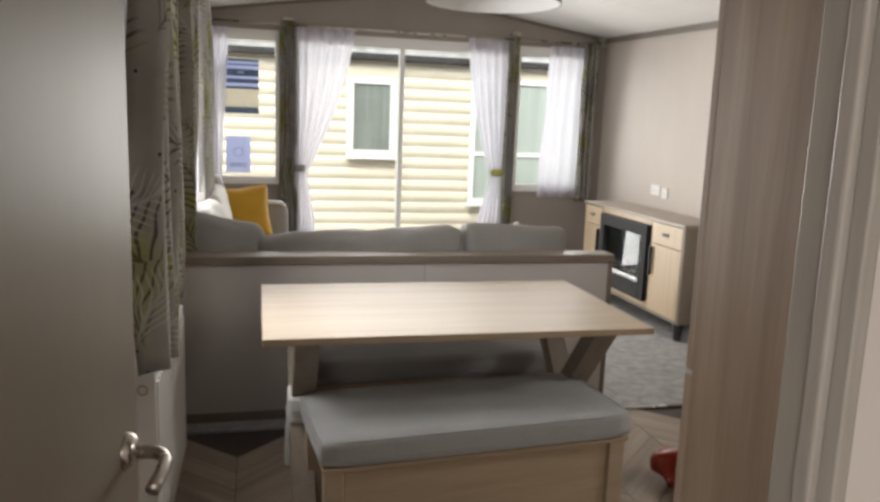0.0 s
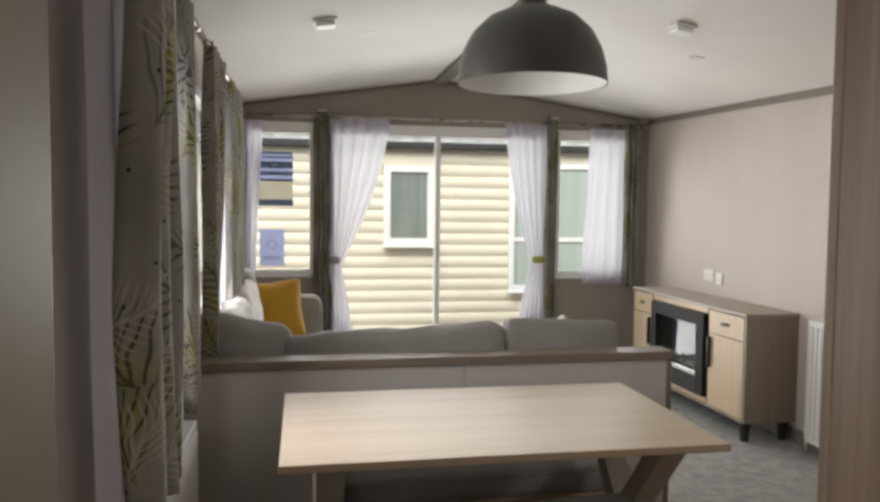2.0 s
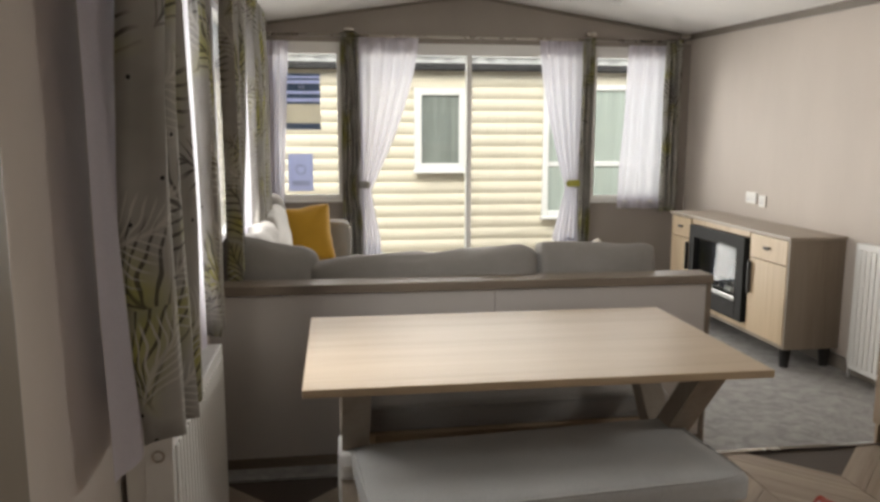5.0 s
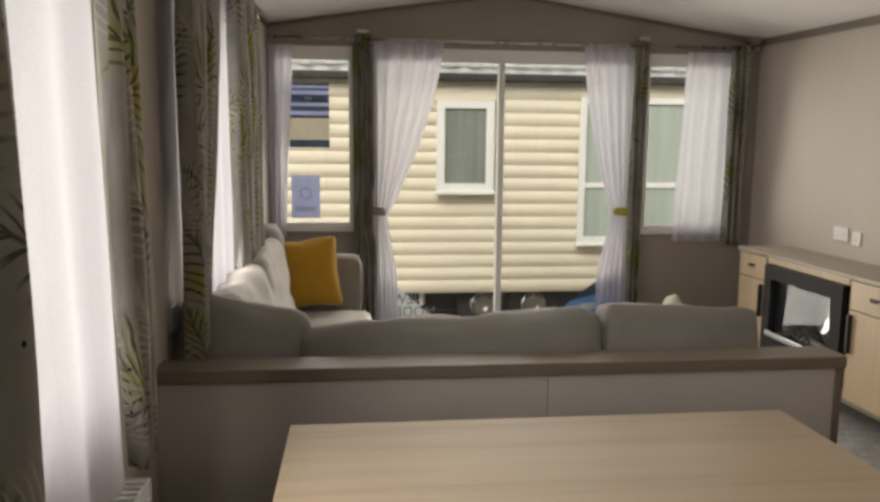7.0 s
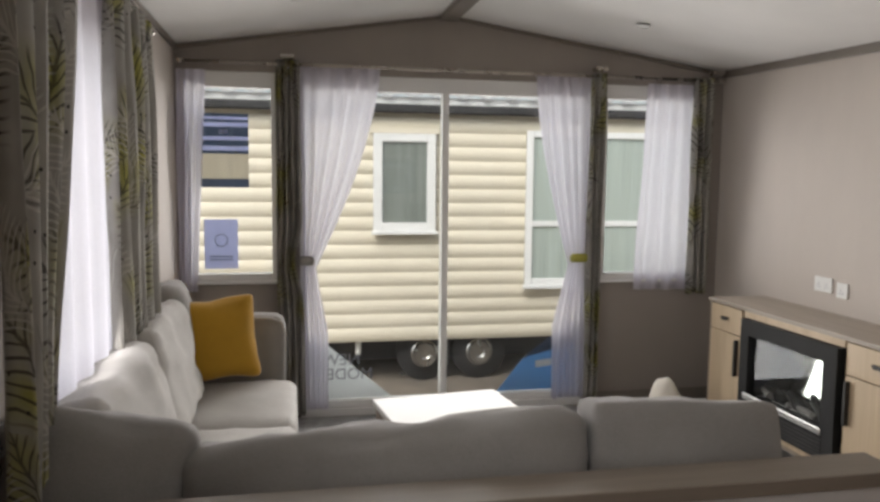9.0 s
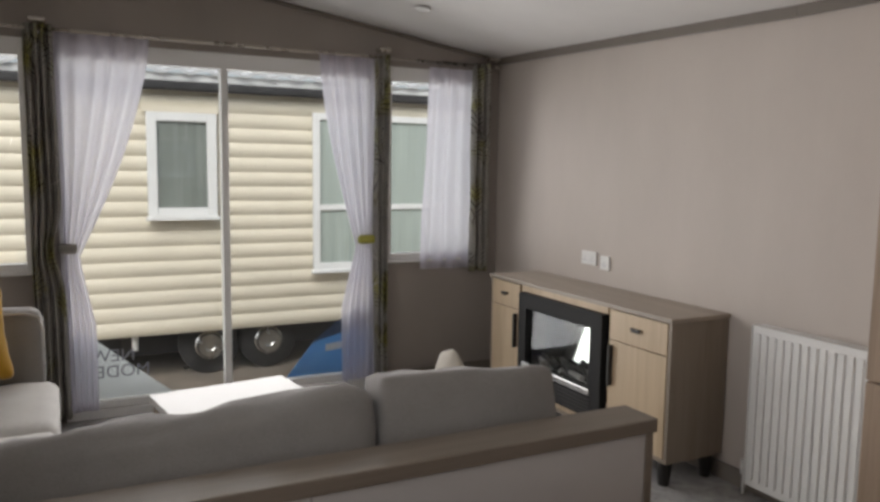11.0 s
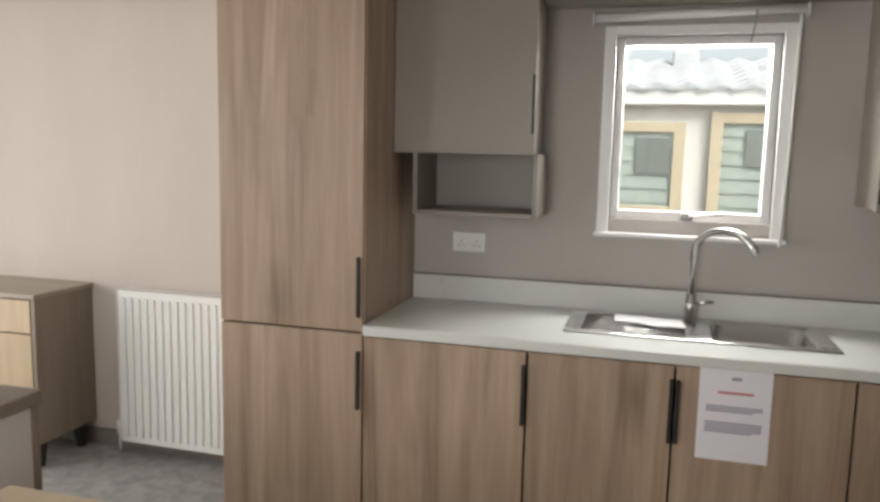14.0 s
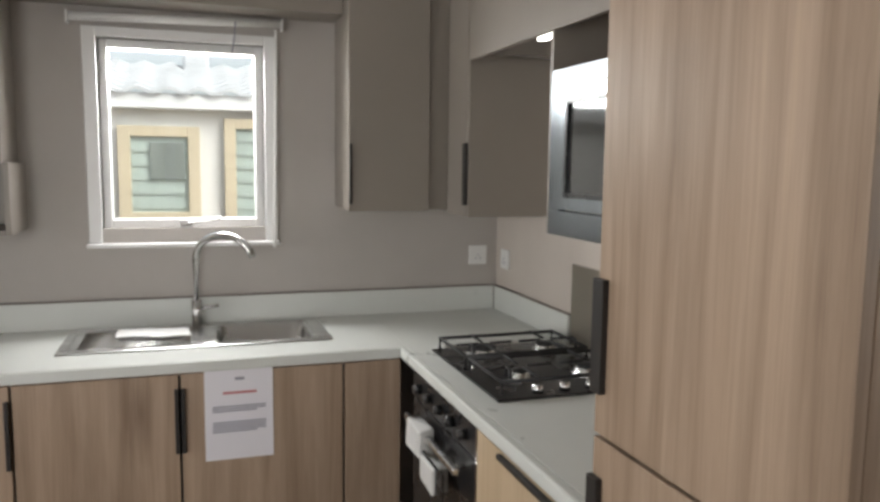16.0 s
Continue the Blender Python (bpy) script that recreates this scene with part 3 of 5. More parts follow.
window("window_1", "y", YG, WIN_L, "white framed fixed window beside the patio door", head=0.055)
window("window_2", "y", YG, WIN_R, "white framed fixed window beside the patio door", head=0.055)
window("door_1", "y", YG, DOOR_G, "white framed sliding patio door with two glass panes", bars=(1.625,), sill=False, head=0.055)
structure("trim_patio_step", boxes((0.66, YG - 0.02, 0.004, 2.66, YG + 0.09, 0.058), bev=0.004), UPVC, "white patio door threshold", "trim")
window("window_3", "x", XL, WIN_1, "white framed dining window behind voile", flip=-1)
window("window_4", "x", XL, WIN_2, "white framed sofa-side window behind voile", flip=-1)
kw = window("window_5", "x", XR, WIN_K, "white framed kitchen window with a lever handle", frame_w=0.034, sill=False, reveal=0.03)
ko = WIN_K
part("reveal", boxes((XR - 0.02, ko[0] - 0.048, ko[2] - 0.055, XR + 0.03, ko[0], ko[3] + 0.038), bev=0.004), UPVC, kw)
part("reveal", boxes((XR - 0.02, ko[1], ko[2] - 0.055, XR + 0.03, ko[1] + 0.048, ko[3] + 0.038), bev=0.004), UPVC, kw)
part("reveal", boxes((XR - 0.02, ko[0], ko[3], XR + 0.03, ko[1], ko[3] + 0.038), bev=0.004), UPVC, kw)
part("window_sill", boxes((XR - 0.05, ko[0] - 0.055, ko[2] - 0.072, XR + 0.03, ko[1] + 0.055, ko[2] - 0.0555), bev=0.004), UPVC, kw)
part("lever_handle", rod(boxes((XR + 0.01, 2.15, 1.305, XR + 0.03, 2.20, 1.33), bev=0.004), (XR + 0.005, 2.17, 1.322), (XR - 0.01, 2.04, 1.338), 0.008), STEEL, kw, "grey lever handle")
bl = thing("roller_blind", "white rolled-up blind above the kitchen window", "blind", (XR, 2.18, 2.11))
part("tube", rod(bmesh.new(), (XR - 0.035, 1.80, 2.115), (XR - 0.035, 2.57, 2.095), 0.016), WHITE, bl, smooth=True)
part("bracket", boxes((XR - 0.055, 1.79, 2.09, XR, 1.797, 2.135)), WHITE, bl)
part("bracket", boxes((XR - 0.055, 2.573, 2.07, XR, 2.58, 2.115)), WHITE, bl)
part("cord", tube(bmesh.new(), [(XR - 0.055, 1.975, 2.11), (XR - 0.06, 1.98, 2.05), (XR - 0.05, 1.99, 1.99)], 0.003, 6), INK, bl)
part("cord", tube(bmesh.new(), [(XR - 0.05, 1.82, 2.09), (XR - 0.05, 1.825, 1.6), (XR - 0.05, 1.835, 1.22)], 0.006, 6), WHITE, bl)

# hall doorway: lining and the open door
structure("door_frame", boxes((0.763, HALL - 0.002, 0, 0.776, YB + 0.01, 2.06), (0.05, HALL - 0.01, 0, 0.075, YB + 0.01, 2.06), (0.075, HALL - 0.01, 2.035, 0.763, YB + 0.01, 2.06), bev=0.002), LINING, "taupe wood door lining", "door frame")
structure("door_stop", boxes((0.752, HALL + 0.012, 0, 0.7625, HALL + 0.030, 2.035), bev=0.003), LINING, "taupe wood door stop", "door frame")
door = thing("door_2", "taupe laminate hall door standing open with nickel handle", "door", (0.07, 0.86, 0), "", "structure")
dm = Matrix.Translation((0.075, 0.845, 0)) @ Matrix.Rotation(math.atan2(0.085, 0.595) * -1, 4, "Z")
part("leaf", box(bmesh.new(), -0.036, 0, 0.008, 0, 0.60, 2.0, 0.003, dm), DOOR_PAINT, door)
hz = 1.03
rose = lathe(bmesh.new(), [(0, 0.014), (0.016, 0.014), (0.024, 0.008), (0.027, 0.0), (0.027, -0.002)], (0, 0, 0), 24)
rose.transform(dm @ Matrix.Translation((0.002, 0.545, hz)) @ Matrix.Rotation(radians(90), 4, "Y"))
lever = part("handle", rose, NICKEL, door, "satin nickel lever handle", True)
lv = tube(bmesh.new(), [dm @ Vector(p) for p in ((0.01, 0.545, hz), (0.035, 0.545, hz), (0.052, 0.538, hz - 0.001), (0.06, 0.52, hz - 0.003), (0.062, 0.495, hz - 0.006), (0.060, 0.47, hz - 0.012), (0.058, 0.46, hz - 0.016))], 0.0095, 12)
part("lever", lv, NICKEL, lever, smooth=True)


# ---- curtains ----
def curtain(name, axis, at, lo, hi, ztop, zbot, folds, amp, material, label, shape=None, sides=1, thick=0.003, group="", phase=0.0, fullness=1.9):
    """Hanging cloth in folds; shape(v) gives the lo and hi edges at a height share v from top to bottom."""
    nu, nv = max(24, folds * 8), 26
    bm = bmesh.new()
    uv = bm.loops.layers.uv.new("UVMap")
    grid, uvs = [], {}
    full = (hi - lo) * fullness
    for j in range(nv + 1):
        v = j / nv
        z = ztop + (zbot - ztop) * v
        a, b = shape(v) if shape else (lo, hi)
        row = []
        for i in range(nu + 1):
            u = i / nu
            wob = noise.noise(Vector((u * 4 + phase, v * 2.2, at)))
            along = a + (b - a) * u + 0.010 * noise.noise(Vector((u * 6, v * 3 + phase, at * 3)))
            off = amp * (0.55 + 0.45 * min(1, v * 3 + 0.3)) * math.sin(2 * math.pi * folds * (u + 0.03 * wob) + phase) + amp * 0.5 * wob
            zz = z + (0.012 * noise.noise(Vector((u * 5, phase, at))) if j == nv else 0)
            vert = bm.verts.new((at + off * sides, along, zz) if axis == "x" else (along, at + off * sides, zz))
            uvs[vert] = (u * full + phase, (ztop - z) + phase * 0.3)
            row.append(vert)
        grid.append(row)
    for j in range(nv):
        for i in range(nu):
            f = bm.faces.new((grid[j][i], grid[j][i + 1], grid[j + 1][i + 1], grid[j + 1][i]))
            for lp in f.loops:
                lp[uv].uv = uvs[lp.vert]
    ob = single(name, bm, material, label, "curtain", group, smooth=True)
    if thick:
        sol = ob.modifiers.new("thickness", "SOLIDIFY")
        sol.thickness, sol.offset = thick, 0
    return ob


PLBL = "grey leaf-print curtain with lime patches"
YC = YG - 0.075
curtain("curtain", "y", YC, 0.50, 0.69, 2.33, 0.05, 4, 0.035, PRINT, PLBL + " by the patio door", lambda v: (0.52 - 0.01 * v, 0.66 + 0.03 * v - 0.05 * math.exp(-((v - 0.56) / 0.06) ** 2)), group="lounge curtains", phase=0.4)
curtain("curtain", "y", YC, 2.60, 2.74, 2.32, 0.05, 3, 0.03, PRINT, PLBL + " by the patio door", lambda v: (2.62, 2.73), group="lounge curtains", phase=1.9)
curtain("curtain", "y", YC, 3.38, 3.54, 2.32, 0.80, 3, 0.035, PRINT, PLBL + " above the fire unit", group="lounge curtains", phase=2.7)
XC = 0.0
curtain("curtain", "x", 0.055, 2.34, 2.78, 2.25, 0.79, 3, 0.045, PRINT, PLBL + " above the radiator", lambda v: (2.34 + 0.08 * v * v, 2.73 + 0.05 * v), group="lounge curtains", phase=5.2)
curtain("curtain", "x", XC + 0.01, 3.30, 3.56, 2.25, 0.78, 3, 0.03, PRINT, PLBL + " by the dining window", lambda v: (3.28 + 0.14 * v, 3.55), group="lounge curtains", phase=6.3)
curtain("curtain", "x", XC, 4.15, 4.68, 2.26, 0.72, 4, 0.035, PRINT, PLBL + " behind the sofa", lambda v: (4.15, 4.68 - 0.40 * v), group="lounge curtains", phase=7.7)
curtain("curtain", "x", XC, 5.16, 5.85, 2.26, 0.76, 5, 0.035, PRINT, PLBL + " behind the sofa", group="lounge curtains", phase=8.8)

VLBL = "sheer white voile curtain"
YV = YG - 0.04


def tied(top, tie, bottom):
    """Edges of a voile drawn aside at tie height: a curve in to the tie, then a narrow fall."""
    def shape(v):
        k = min(1, v / 0.58)
        s = k ** 1.5
        if v <= 0.58:
            return tuple(p + (q - p) * s for p, q in zip(top, tie))
        s = (v - 0.58) / 0.42
        return tuple(p + (q - p) * min(1, s * 2.2) for p, q in zip(tie, bottom))
    return shape


curtain("voile", "y", YV, 0.68, 1.20, 2.30, 0.07, 5, 0.02, SHEER, VLBL + " tied back at the patio door", tied((0.67, 1.18), (0.685, 0.76), (0.68, 0.84)), thick=0, group="voile curtains", phase=0.3)
curtain("voile", "y", YV, 2.10, 2.62, 2.30, 0.07, 5, 0.02, SHEER, VLBL + " tied back at the patio door", tied((2.24, 2.64), (2.50, 2.61), (2.40, 2.64)), thick=0, group="voile curtains", phase=1.3)
curtain("voile", "y", YV, -0.10, 0.08, 2.26, 0.87, 3, 0.018, SHEER_DENSE, VLBL + " at the narrow window", lambda v: (-0.09, 0.09 - 0.07 * v), thick=0, group="voile curtains", phase=2.3)
curtain("voile", "y", YV, 3.05, 3.46, 2.27, 0.83, 4, 0.02, SHEER, VLBL + " at the narrow window", lambda v: (3.05 - 0.07 * v, 3.46), thick=0, group="voile curtains", phase=3.3)
curtain("voile", "x", -0.01, 2.25, 3.52, 2.22, 0.765, 5, 0.014, SHEER_DENSE, VLBL + " at the dining window", lambda v: (2.25 + 0.05 * v, 3.34 + 0.10 * v), thick=0, group="voile curtains", phase=4.3)
curtain("voile", "x", -0.035, 4.4, 5.4, 2.22, 0.80, 5, 0.018, SHEER_DENSE, VLBL + " at the window behind the sofa", thick=0, group="voile curtains", phase=5.3)


def rail(a, b, label, rings=()):
    r = thing("curtain_rail", label, "curtain rail", a)
    part("pole", rod(bmesh.new(), a, b, 0.010), NICKEL, r, smooth=True)
    d = (Vector(b) - Vector(a)).normalized()
    for p in (Vector(a), Vector(b)):
        part("finial", rod(bmesh.new(), p - d * 0.02, p + d * 0.02, 0.017), NICKEL, r, smooth=True)
    return r


rail((XL + 0.04, YC, 2.305), (XR - 0.06, YC, 2.30), "slim nickel curtain pole across the gable wall")
rail((XC, 2.12, 2.235), (XC, 3.78, 2.235), "slim nickel curtain pole over the dining window")
rail((XC, 4.14, 2.245), (XC, 5.98, 2.245), "slim nickel curtain pole over the sofa window")
for x in (0.59, 2.675, 3.54):
    k = boxes((x - 0.045, YC - 0.05, 2.335, x + 0.045, YC + 0.03, 2.365), bev=0.01)
    single("pole_bracket", rod(k, (x, YC, 2.29), (x, YC + 0.07, 2.29), 0.012), NICKEL, "nickel curtain pole bracket with a flared cap", "bracket", "pole brackets")
for x, w in ((0.70, 0.05), (2.57, 0.06)):
    single("tieback", boxes((x - w, YV - 0.035, 1.03, x + w, YV + 0.035, 1.09), bev=0.018), LIME_CLOTH if x > 1 else PRINT, "leaf-print cloth tieback round the voile", "tieback", "tiebacks")


# ---- ceiling fittings ----
lamp = thing("pendant_lamp", "dark grey metal dome pendant lamp over the dining table", "lamp", (1.15, 3.0, 1.93))
R = 0.243
prof = [(R, 0.0), (R * 0.985, 0.05), (R * 0.92, 0.11), (R * 0.80, 0.165), (R * 0.60, 0.212), (R * 0.36, 0.238), (0.055, 0.25), (0.042, 0.262), (0.04, 0.30), (0.012, 0.315)]
part("shade", lathe(bmesh.new(), prof, (1.15, 3.0, 1.93), 56), LAMP_GREY, lamp, smooth=True)
part("lining", lathe(bmesh.new(), [(R - 0.004, 0.001)] + [(r - 0.006, z - 0.005) for r, z in prof[1:7]] + [(0.0, 0.244)], (1.15, 3.0, 1.93), 56), LAMP_IN, lamp, "white inside of the shade", True)
part("cable", rod(bmesh.new(), (1.15, 3.0, 2.25), (1.15, 3.0, slope_at(1.15)), 0.004, seg=8), BLACK_MATT, lamp)
part("ceiling_rose", rod(bmesh.new(), (1.15, 3.0, slope_at(1.15) - 0.03), (1.15, 3.0, slope_at(1.15) + 0.01), 0.05, seg=24), WHITE, lamp, smooth=True)
part("bulb", lathe(bmesh.new(), [(0.0, 0.06), (0.02, 0.065), (0.032, 0.09), (0.03, 0.115), (0.016, 0.15), (0.014, 0.2)], (1.15, 3.0, 1.93), 20), WHITE, lamp, smooth=True)
for x, y in ((0.81, 5.09), (2.79, 4.93), (0.66, 6.45), (2.656, 6.59)):
    z = slope_at(x) - (0.033 if (x, y) == (2.79, 4.93) else 0.006 if x > XM else 0)
    d = lathe(bmesh.new(), [(0.0, -0.002), (0.034, -0.002), (0.036, -0.006), (0.045, -0.006), (0.047, 0.0)], (0, 0, 0), 28)
    d.transform(Matrix.Translation((x, y, z - 0.001)) @ Matrix.Rotation(math.copysign(math.atan2(RIDGE - EAVE, XR - XM), x - XM), 4, "Y"))
    single("downlight", d, WHITE, "small round white ceiling downlight, unlit", "downlight", "ceiling downlights")
for x, y in ((0.533, 4.677), (2.426, 4.43)):
    z = slope_at(x) - (0.032 if x > XM else 0)
    a = thing("ceiling_sensor", "small square white ceiling alarm", "alarm", (x, y, z), "ceiling alarms")
    tilt = Matrix.Translation((x, y, z - 0.002)) @ Matrix.Rotation(math.copysign(math.atan2(RIDGE - EAVE, XR - XM), x - XM), 4, "Y")
    part("base", box(bmesh.new(), -0.06, -0.06, -0.014, 0.06, 0.06, 0, 0.003, tilt), WHITE, a)
    part("cover", box(bmesh.new(), -0.05, -0.05, -0.038, 0.05, 0.05, -0.0145, 0.008, tilt), WHITE, a)


# ---- dining ----
table = thing("dining_table", "oak-topped rectangular dining table on taupe crossed legs", "table", (1.08, 3.28, 0))
part("tabletop", boxes((0.345, 2.83, 0.738, 1.80, 3.715, 0.764), bev=0.003), OAK_X, table)
for x in (0.50, 1.64):
    for s in (1, -1):
        top, bot = Vector((x + s * 0.003, 3.27 - s * 0.33, 0.737)), Vector((x + s * 0.003, 3.27 + s * 0.31, 0.0))
        bm = bmesh.new()
        box(bm, -0.045, -0.04, 0, 0.045, 0.04, 1, 0.004)
        for v in bm.verts:
            t = v.co.z
            v.co = Vector((top.x + v.co.x - s * 0.001, top.y + (bot.y - top.y) * (1 - t) + v.co.y * 1.3, 0.737 * t))
        part("leg", bm, TAUPE_OAK, table)
    part("rail", boxes((x - 0.03, 2.93, 0.70, x + 0.03, 3.62, 0.737), bev=0.003), TAUPE_OAK, table)
part("stretcher", boxes((0.545, 3.23, 0.34, 1.595, 3.29, 0.40), bev=0.004), TAUPE_OAK, table)
wrap = bmesh.new()
for i in range(7):
    z0 = 0.02 + i * 0.06
    box(wrap, 0.445, 3.435 - 0.0525 * i, z0, 0.553, 3.60 - 0.0525 * i, z0 + 0.064, 0.012)
for v in wrap.verts:
    v.co += noise.noise_vector(v.co * 22) * 0.008
single("plastic_wrap", wrap, WRAP, "crinkled white polythene wrapped round a table leg", "packaging")


def bench(at, turn, w, d, h, label, front, cloth=BENCH_FABRIC):
    """An upholstered box bench: oak carcass with rails and four legs, thick piped seat cushion."""
    b = thing("bench", label, "bench", (at[0], at[1], 0), "dining benches")
    m = Matrix.Translation((at[0], at[1], 0)) @ Matrix.Rotation(radians(turn), 4, "Z")
    for sx in (-1, 1):
        for sy in (-1, 1):
            x, y = sx * (w / 2 - 0.05), sy * (d / 2 - 0.05)
            part("leg", box(bmesh.new(), x - 0.032, y - 0.032, 0, x + 0.032, y + 0.032, h - 0.12, 0.004, m), front, b)
    for sy in (-1, 1):
        part("side_board", box(bmesh.new(), -w / 2 + 0.085, sy * (d / 2 - 0.045) - 0.012, 0.06, w / 2 - 0.085, sy * (d / 2 - 0.045) + 0.012, h - 0.13, 0.003, m), front, b)
    part("seat_board", box(bmesh.new(), -w / 2 + 0.01, -d / 2 + 0.01, h - 0.119, w / 2 - 0.01, d / 2 - 0.01, h - 0.103, 0.003, m), front, b)
    c = part("cushion", cushion(bmesh.new(), (w, d, 0.10), m @ Matrix.Translation((0, 0, h - 0.052)), 0.03, 0.014, 0.003, 16), cloth, b, "pale grey box seat cushion", True)
    for z in (h - 0.012, h - 0.092):
        pts = []
        for k in range(41):
            a = 2 * math.pi * k / 40
            ex = 0.16
            pts.append(m @ Vector((math.copysign(abs(math.cos(a)) ** ex, math.cos(a)) * (w / 2 - 0.006), math.copysign(abs(math.sin(a)) ** ex, math.sin(a)) * (d / 2 - 0.006), z)))
        part("piping", tube(bmesh.new(), pts, 0.0045, 6), cloth, c, smooth=True)
    return b


bench((1.09, 2.94), 5, 1.17, 0.50, 0.47, "oak bench with pale grey cushion half under the table", OAK_X)
bench((1.14, 3.70), 1.5, 1.28, 0.42, 0.46, "oak bench with grey seat cushion between table and partition", OAK_X, SOFA)

bag = bmesh.new()
cushion(bag, (0.30, 0.30, 0.15), Matrix.Translation((2.19, 3.00, 0.08)) @ Matrix.Rotation(radians(20), 4, "Z"), 0.05, 0.0, 0.05, 12)
for v in bag.verts:
    v.co += noise.noise_vector(v.co * 17) * 0.03
    v.co.z = max(0.002, v.co.z)
bg = single("plastic_bag", bag, RED, "crumpled red plastic bag on the vinyl floor", "bag", smooth=True)

# ---- partition and sofa ----
pt = thing("low_partition", "grey panelled low partition with taupe oak capping behind the sofa", "partition", (1.03, 4.04, 0))
part("panel", boxes((XL, 4.022, 0, 1.161, 4.07, 0.795)), PANEL, pt)
part("panel", boxes((1.164, 4.022, 0, 2.18, 4.07, 0.795)), PANEL, pt)
part("end_trim", boxes((2.18, 4.015, 0, 2.205, 4.08, 0.795), bev=0.003), CAP_OAK, pt)
part("capping", boxes((XL, 4.005, 0.796, 2.21, 4.15, 0.838), bev=0.004), CAP_OAK, pt)
part("skirting", boxes((XL + 0.02, 4.012, 0, 2.18, 4.021, 0.05), bev=0.002), CAP_OAK, pt)

sofa = thing("corner_sofa", "grey fabric corner sofa with loose cushions against the partition", "sofa", (0.5, 4.6, 0))
part("base", boxes((XL + 0.03, 4.16, 0.06, 2.02, 4.98, 0.30), bev=0.015), SOFA, sofa)
part("base", boxes((XL + 0.03, 4.985, 0.06, 0.60, 6.60, 0.30), bev=0.015), SOFA, sofa)
part("back_frame", boxes((XL + 0.03, 4.155, 0.31, 2.02, 4.24, 0.80), bev=0.02), SOFA, sofa)
part("back_frame", boxes((XL + 0.02, 4.26, 0.31, XL + 0.12, 6.55, 0.72), bev=0.02), SOFA, sofa)


def soft(name, size, at, rx=0, ry=0, rz=0, fab=SOFA, r=0.06, bulge=0.03, wr=0.008, label=""):
    return part(name, cushion(bmesh.new(), size, pose(*at, rx, ry, rz), r, bulge, wr, 14), fab, sofa, label, True)


soft("seat_cushion", (0.90, 0.72, 0.17), (1.52, 4.60, 0.385), r=0.05)
soft("seat_cushion", (0.86, 0.72, 0.17), (0.62, 4.60, 0.385), r=0.05)
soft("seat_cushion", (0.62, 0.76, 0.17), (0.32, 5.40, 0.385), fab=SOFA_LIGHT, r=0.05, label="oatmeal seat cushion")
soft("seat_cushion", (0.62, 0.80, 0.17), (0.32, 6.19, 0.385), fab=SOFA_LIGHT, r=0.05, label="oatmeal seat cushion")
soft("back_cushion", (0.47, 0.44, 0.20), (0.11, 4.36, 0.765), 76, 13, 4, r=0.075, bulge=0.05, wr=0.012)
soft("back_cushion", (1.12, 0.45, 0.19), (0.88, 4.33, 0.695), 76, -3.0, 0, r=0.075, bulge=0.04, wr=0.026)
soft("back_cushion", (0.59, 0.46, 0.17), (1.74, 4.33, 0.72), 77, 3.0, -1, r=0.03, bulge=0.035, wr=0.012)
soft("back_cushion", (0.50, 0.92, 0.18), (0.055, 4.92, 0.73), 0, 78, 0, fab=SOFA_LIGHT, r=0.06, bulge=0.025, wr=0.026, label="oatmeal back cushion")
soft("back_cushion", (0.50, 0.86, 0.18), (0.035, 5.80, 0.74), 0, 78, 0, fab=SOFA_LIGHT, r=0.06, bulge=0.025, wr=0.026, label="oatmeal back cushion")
soft("back_cushion", (0.50, 0.36, 0.17), (0.005, 6.40, 0.80), 0, 80, 0, fab=SOFA, r=0.06, bulge=0.03, wr=0.01)
part("arm", cushion(bmesh.new(), (0.68, 0.18, 0.80), pose(0.23, 6.70, 0.42), 0.06, 0.01, 0.004, 12), SOFA, sofa, "", True)
part("arm_piping", tube(bmesh.new(), [(0.565, 6.62, 0.30), (0.57, 6.615, 0.72), (0.55, 6.615, 0.79), (0.49, 6.615, 0.81), (0.2, 6.615, 0.812)], 0.006, 8), SOFA_LIGHT, sofa, "pale piping along the arm", True)
part("foot", boxes((0.52, 6.42, 0, 0.57, 6.47, 0.06)), BLACK_MATT, sofa)
part("foot", boxes((1.92, 4.9, 0, 1.97, 4.95, 0.06)), BLACK_MATT, sofa)
single("scatter_cushion", cushion(bmesh.new(), (0.45, 0.45, 0.13), pose(0.205, 6.40, 0.745, 74, 0, 8) @ pose(0, 0, 0, 0, 0, 5), 0.045, 0.055, 0.008, 18, 0.12), MUSTARD, "mustard yellow scatter cushion propped against the sofa arm", "cushion", smooth=True)
single("scatter_cushion", cushion(bmesh.new(), (0.36, 0.36, 0.11), pose(1.87, 4.63, 0.69, 72, 0, 12) @ pose(0, 0, 0, 0, 0, 41), 0.035, 0.04, 0.006, 16, 0.3), CREAM_CLOTH, "cream scatter cushion on the sofa with pointed corners", "cushion", smooth=True)

ct = thing("coffee_table", "low white-topped coffee table by the patio door", "table", (1.42, 5.99, 0))
cm = pose(1.42, 5.99, 0, 0, 0, 8)
part("tabletop", box(bmesh.new(), -0.35, -0.34, 0.385, 0.35, 0.34, 0.42, 0.006, cm), plain("white_table_top", (0.62, 0.61, 0.585), 0.5, vary=0.02, bump=0.03), ct)
for x in (-0.315, 0.315):
    for y in (-0.305, 0.305):
        part("leg", box(bmesh.new(), x - 0.02, y - 0.02, 0.004, x + 0.02, y + 0.02, 0.384, 0.003, cm), TAUPE_OAK, ct)
    part("apron", box(bmesh.new(), x - 0.01, -0.284, 0.33, x + 0.01, 0.284, 0.384, 0.002, cm), TAUPE_OAK, ct)

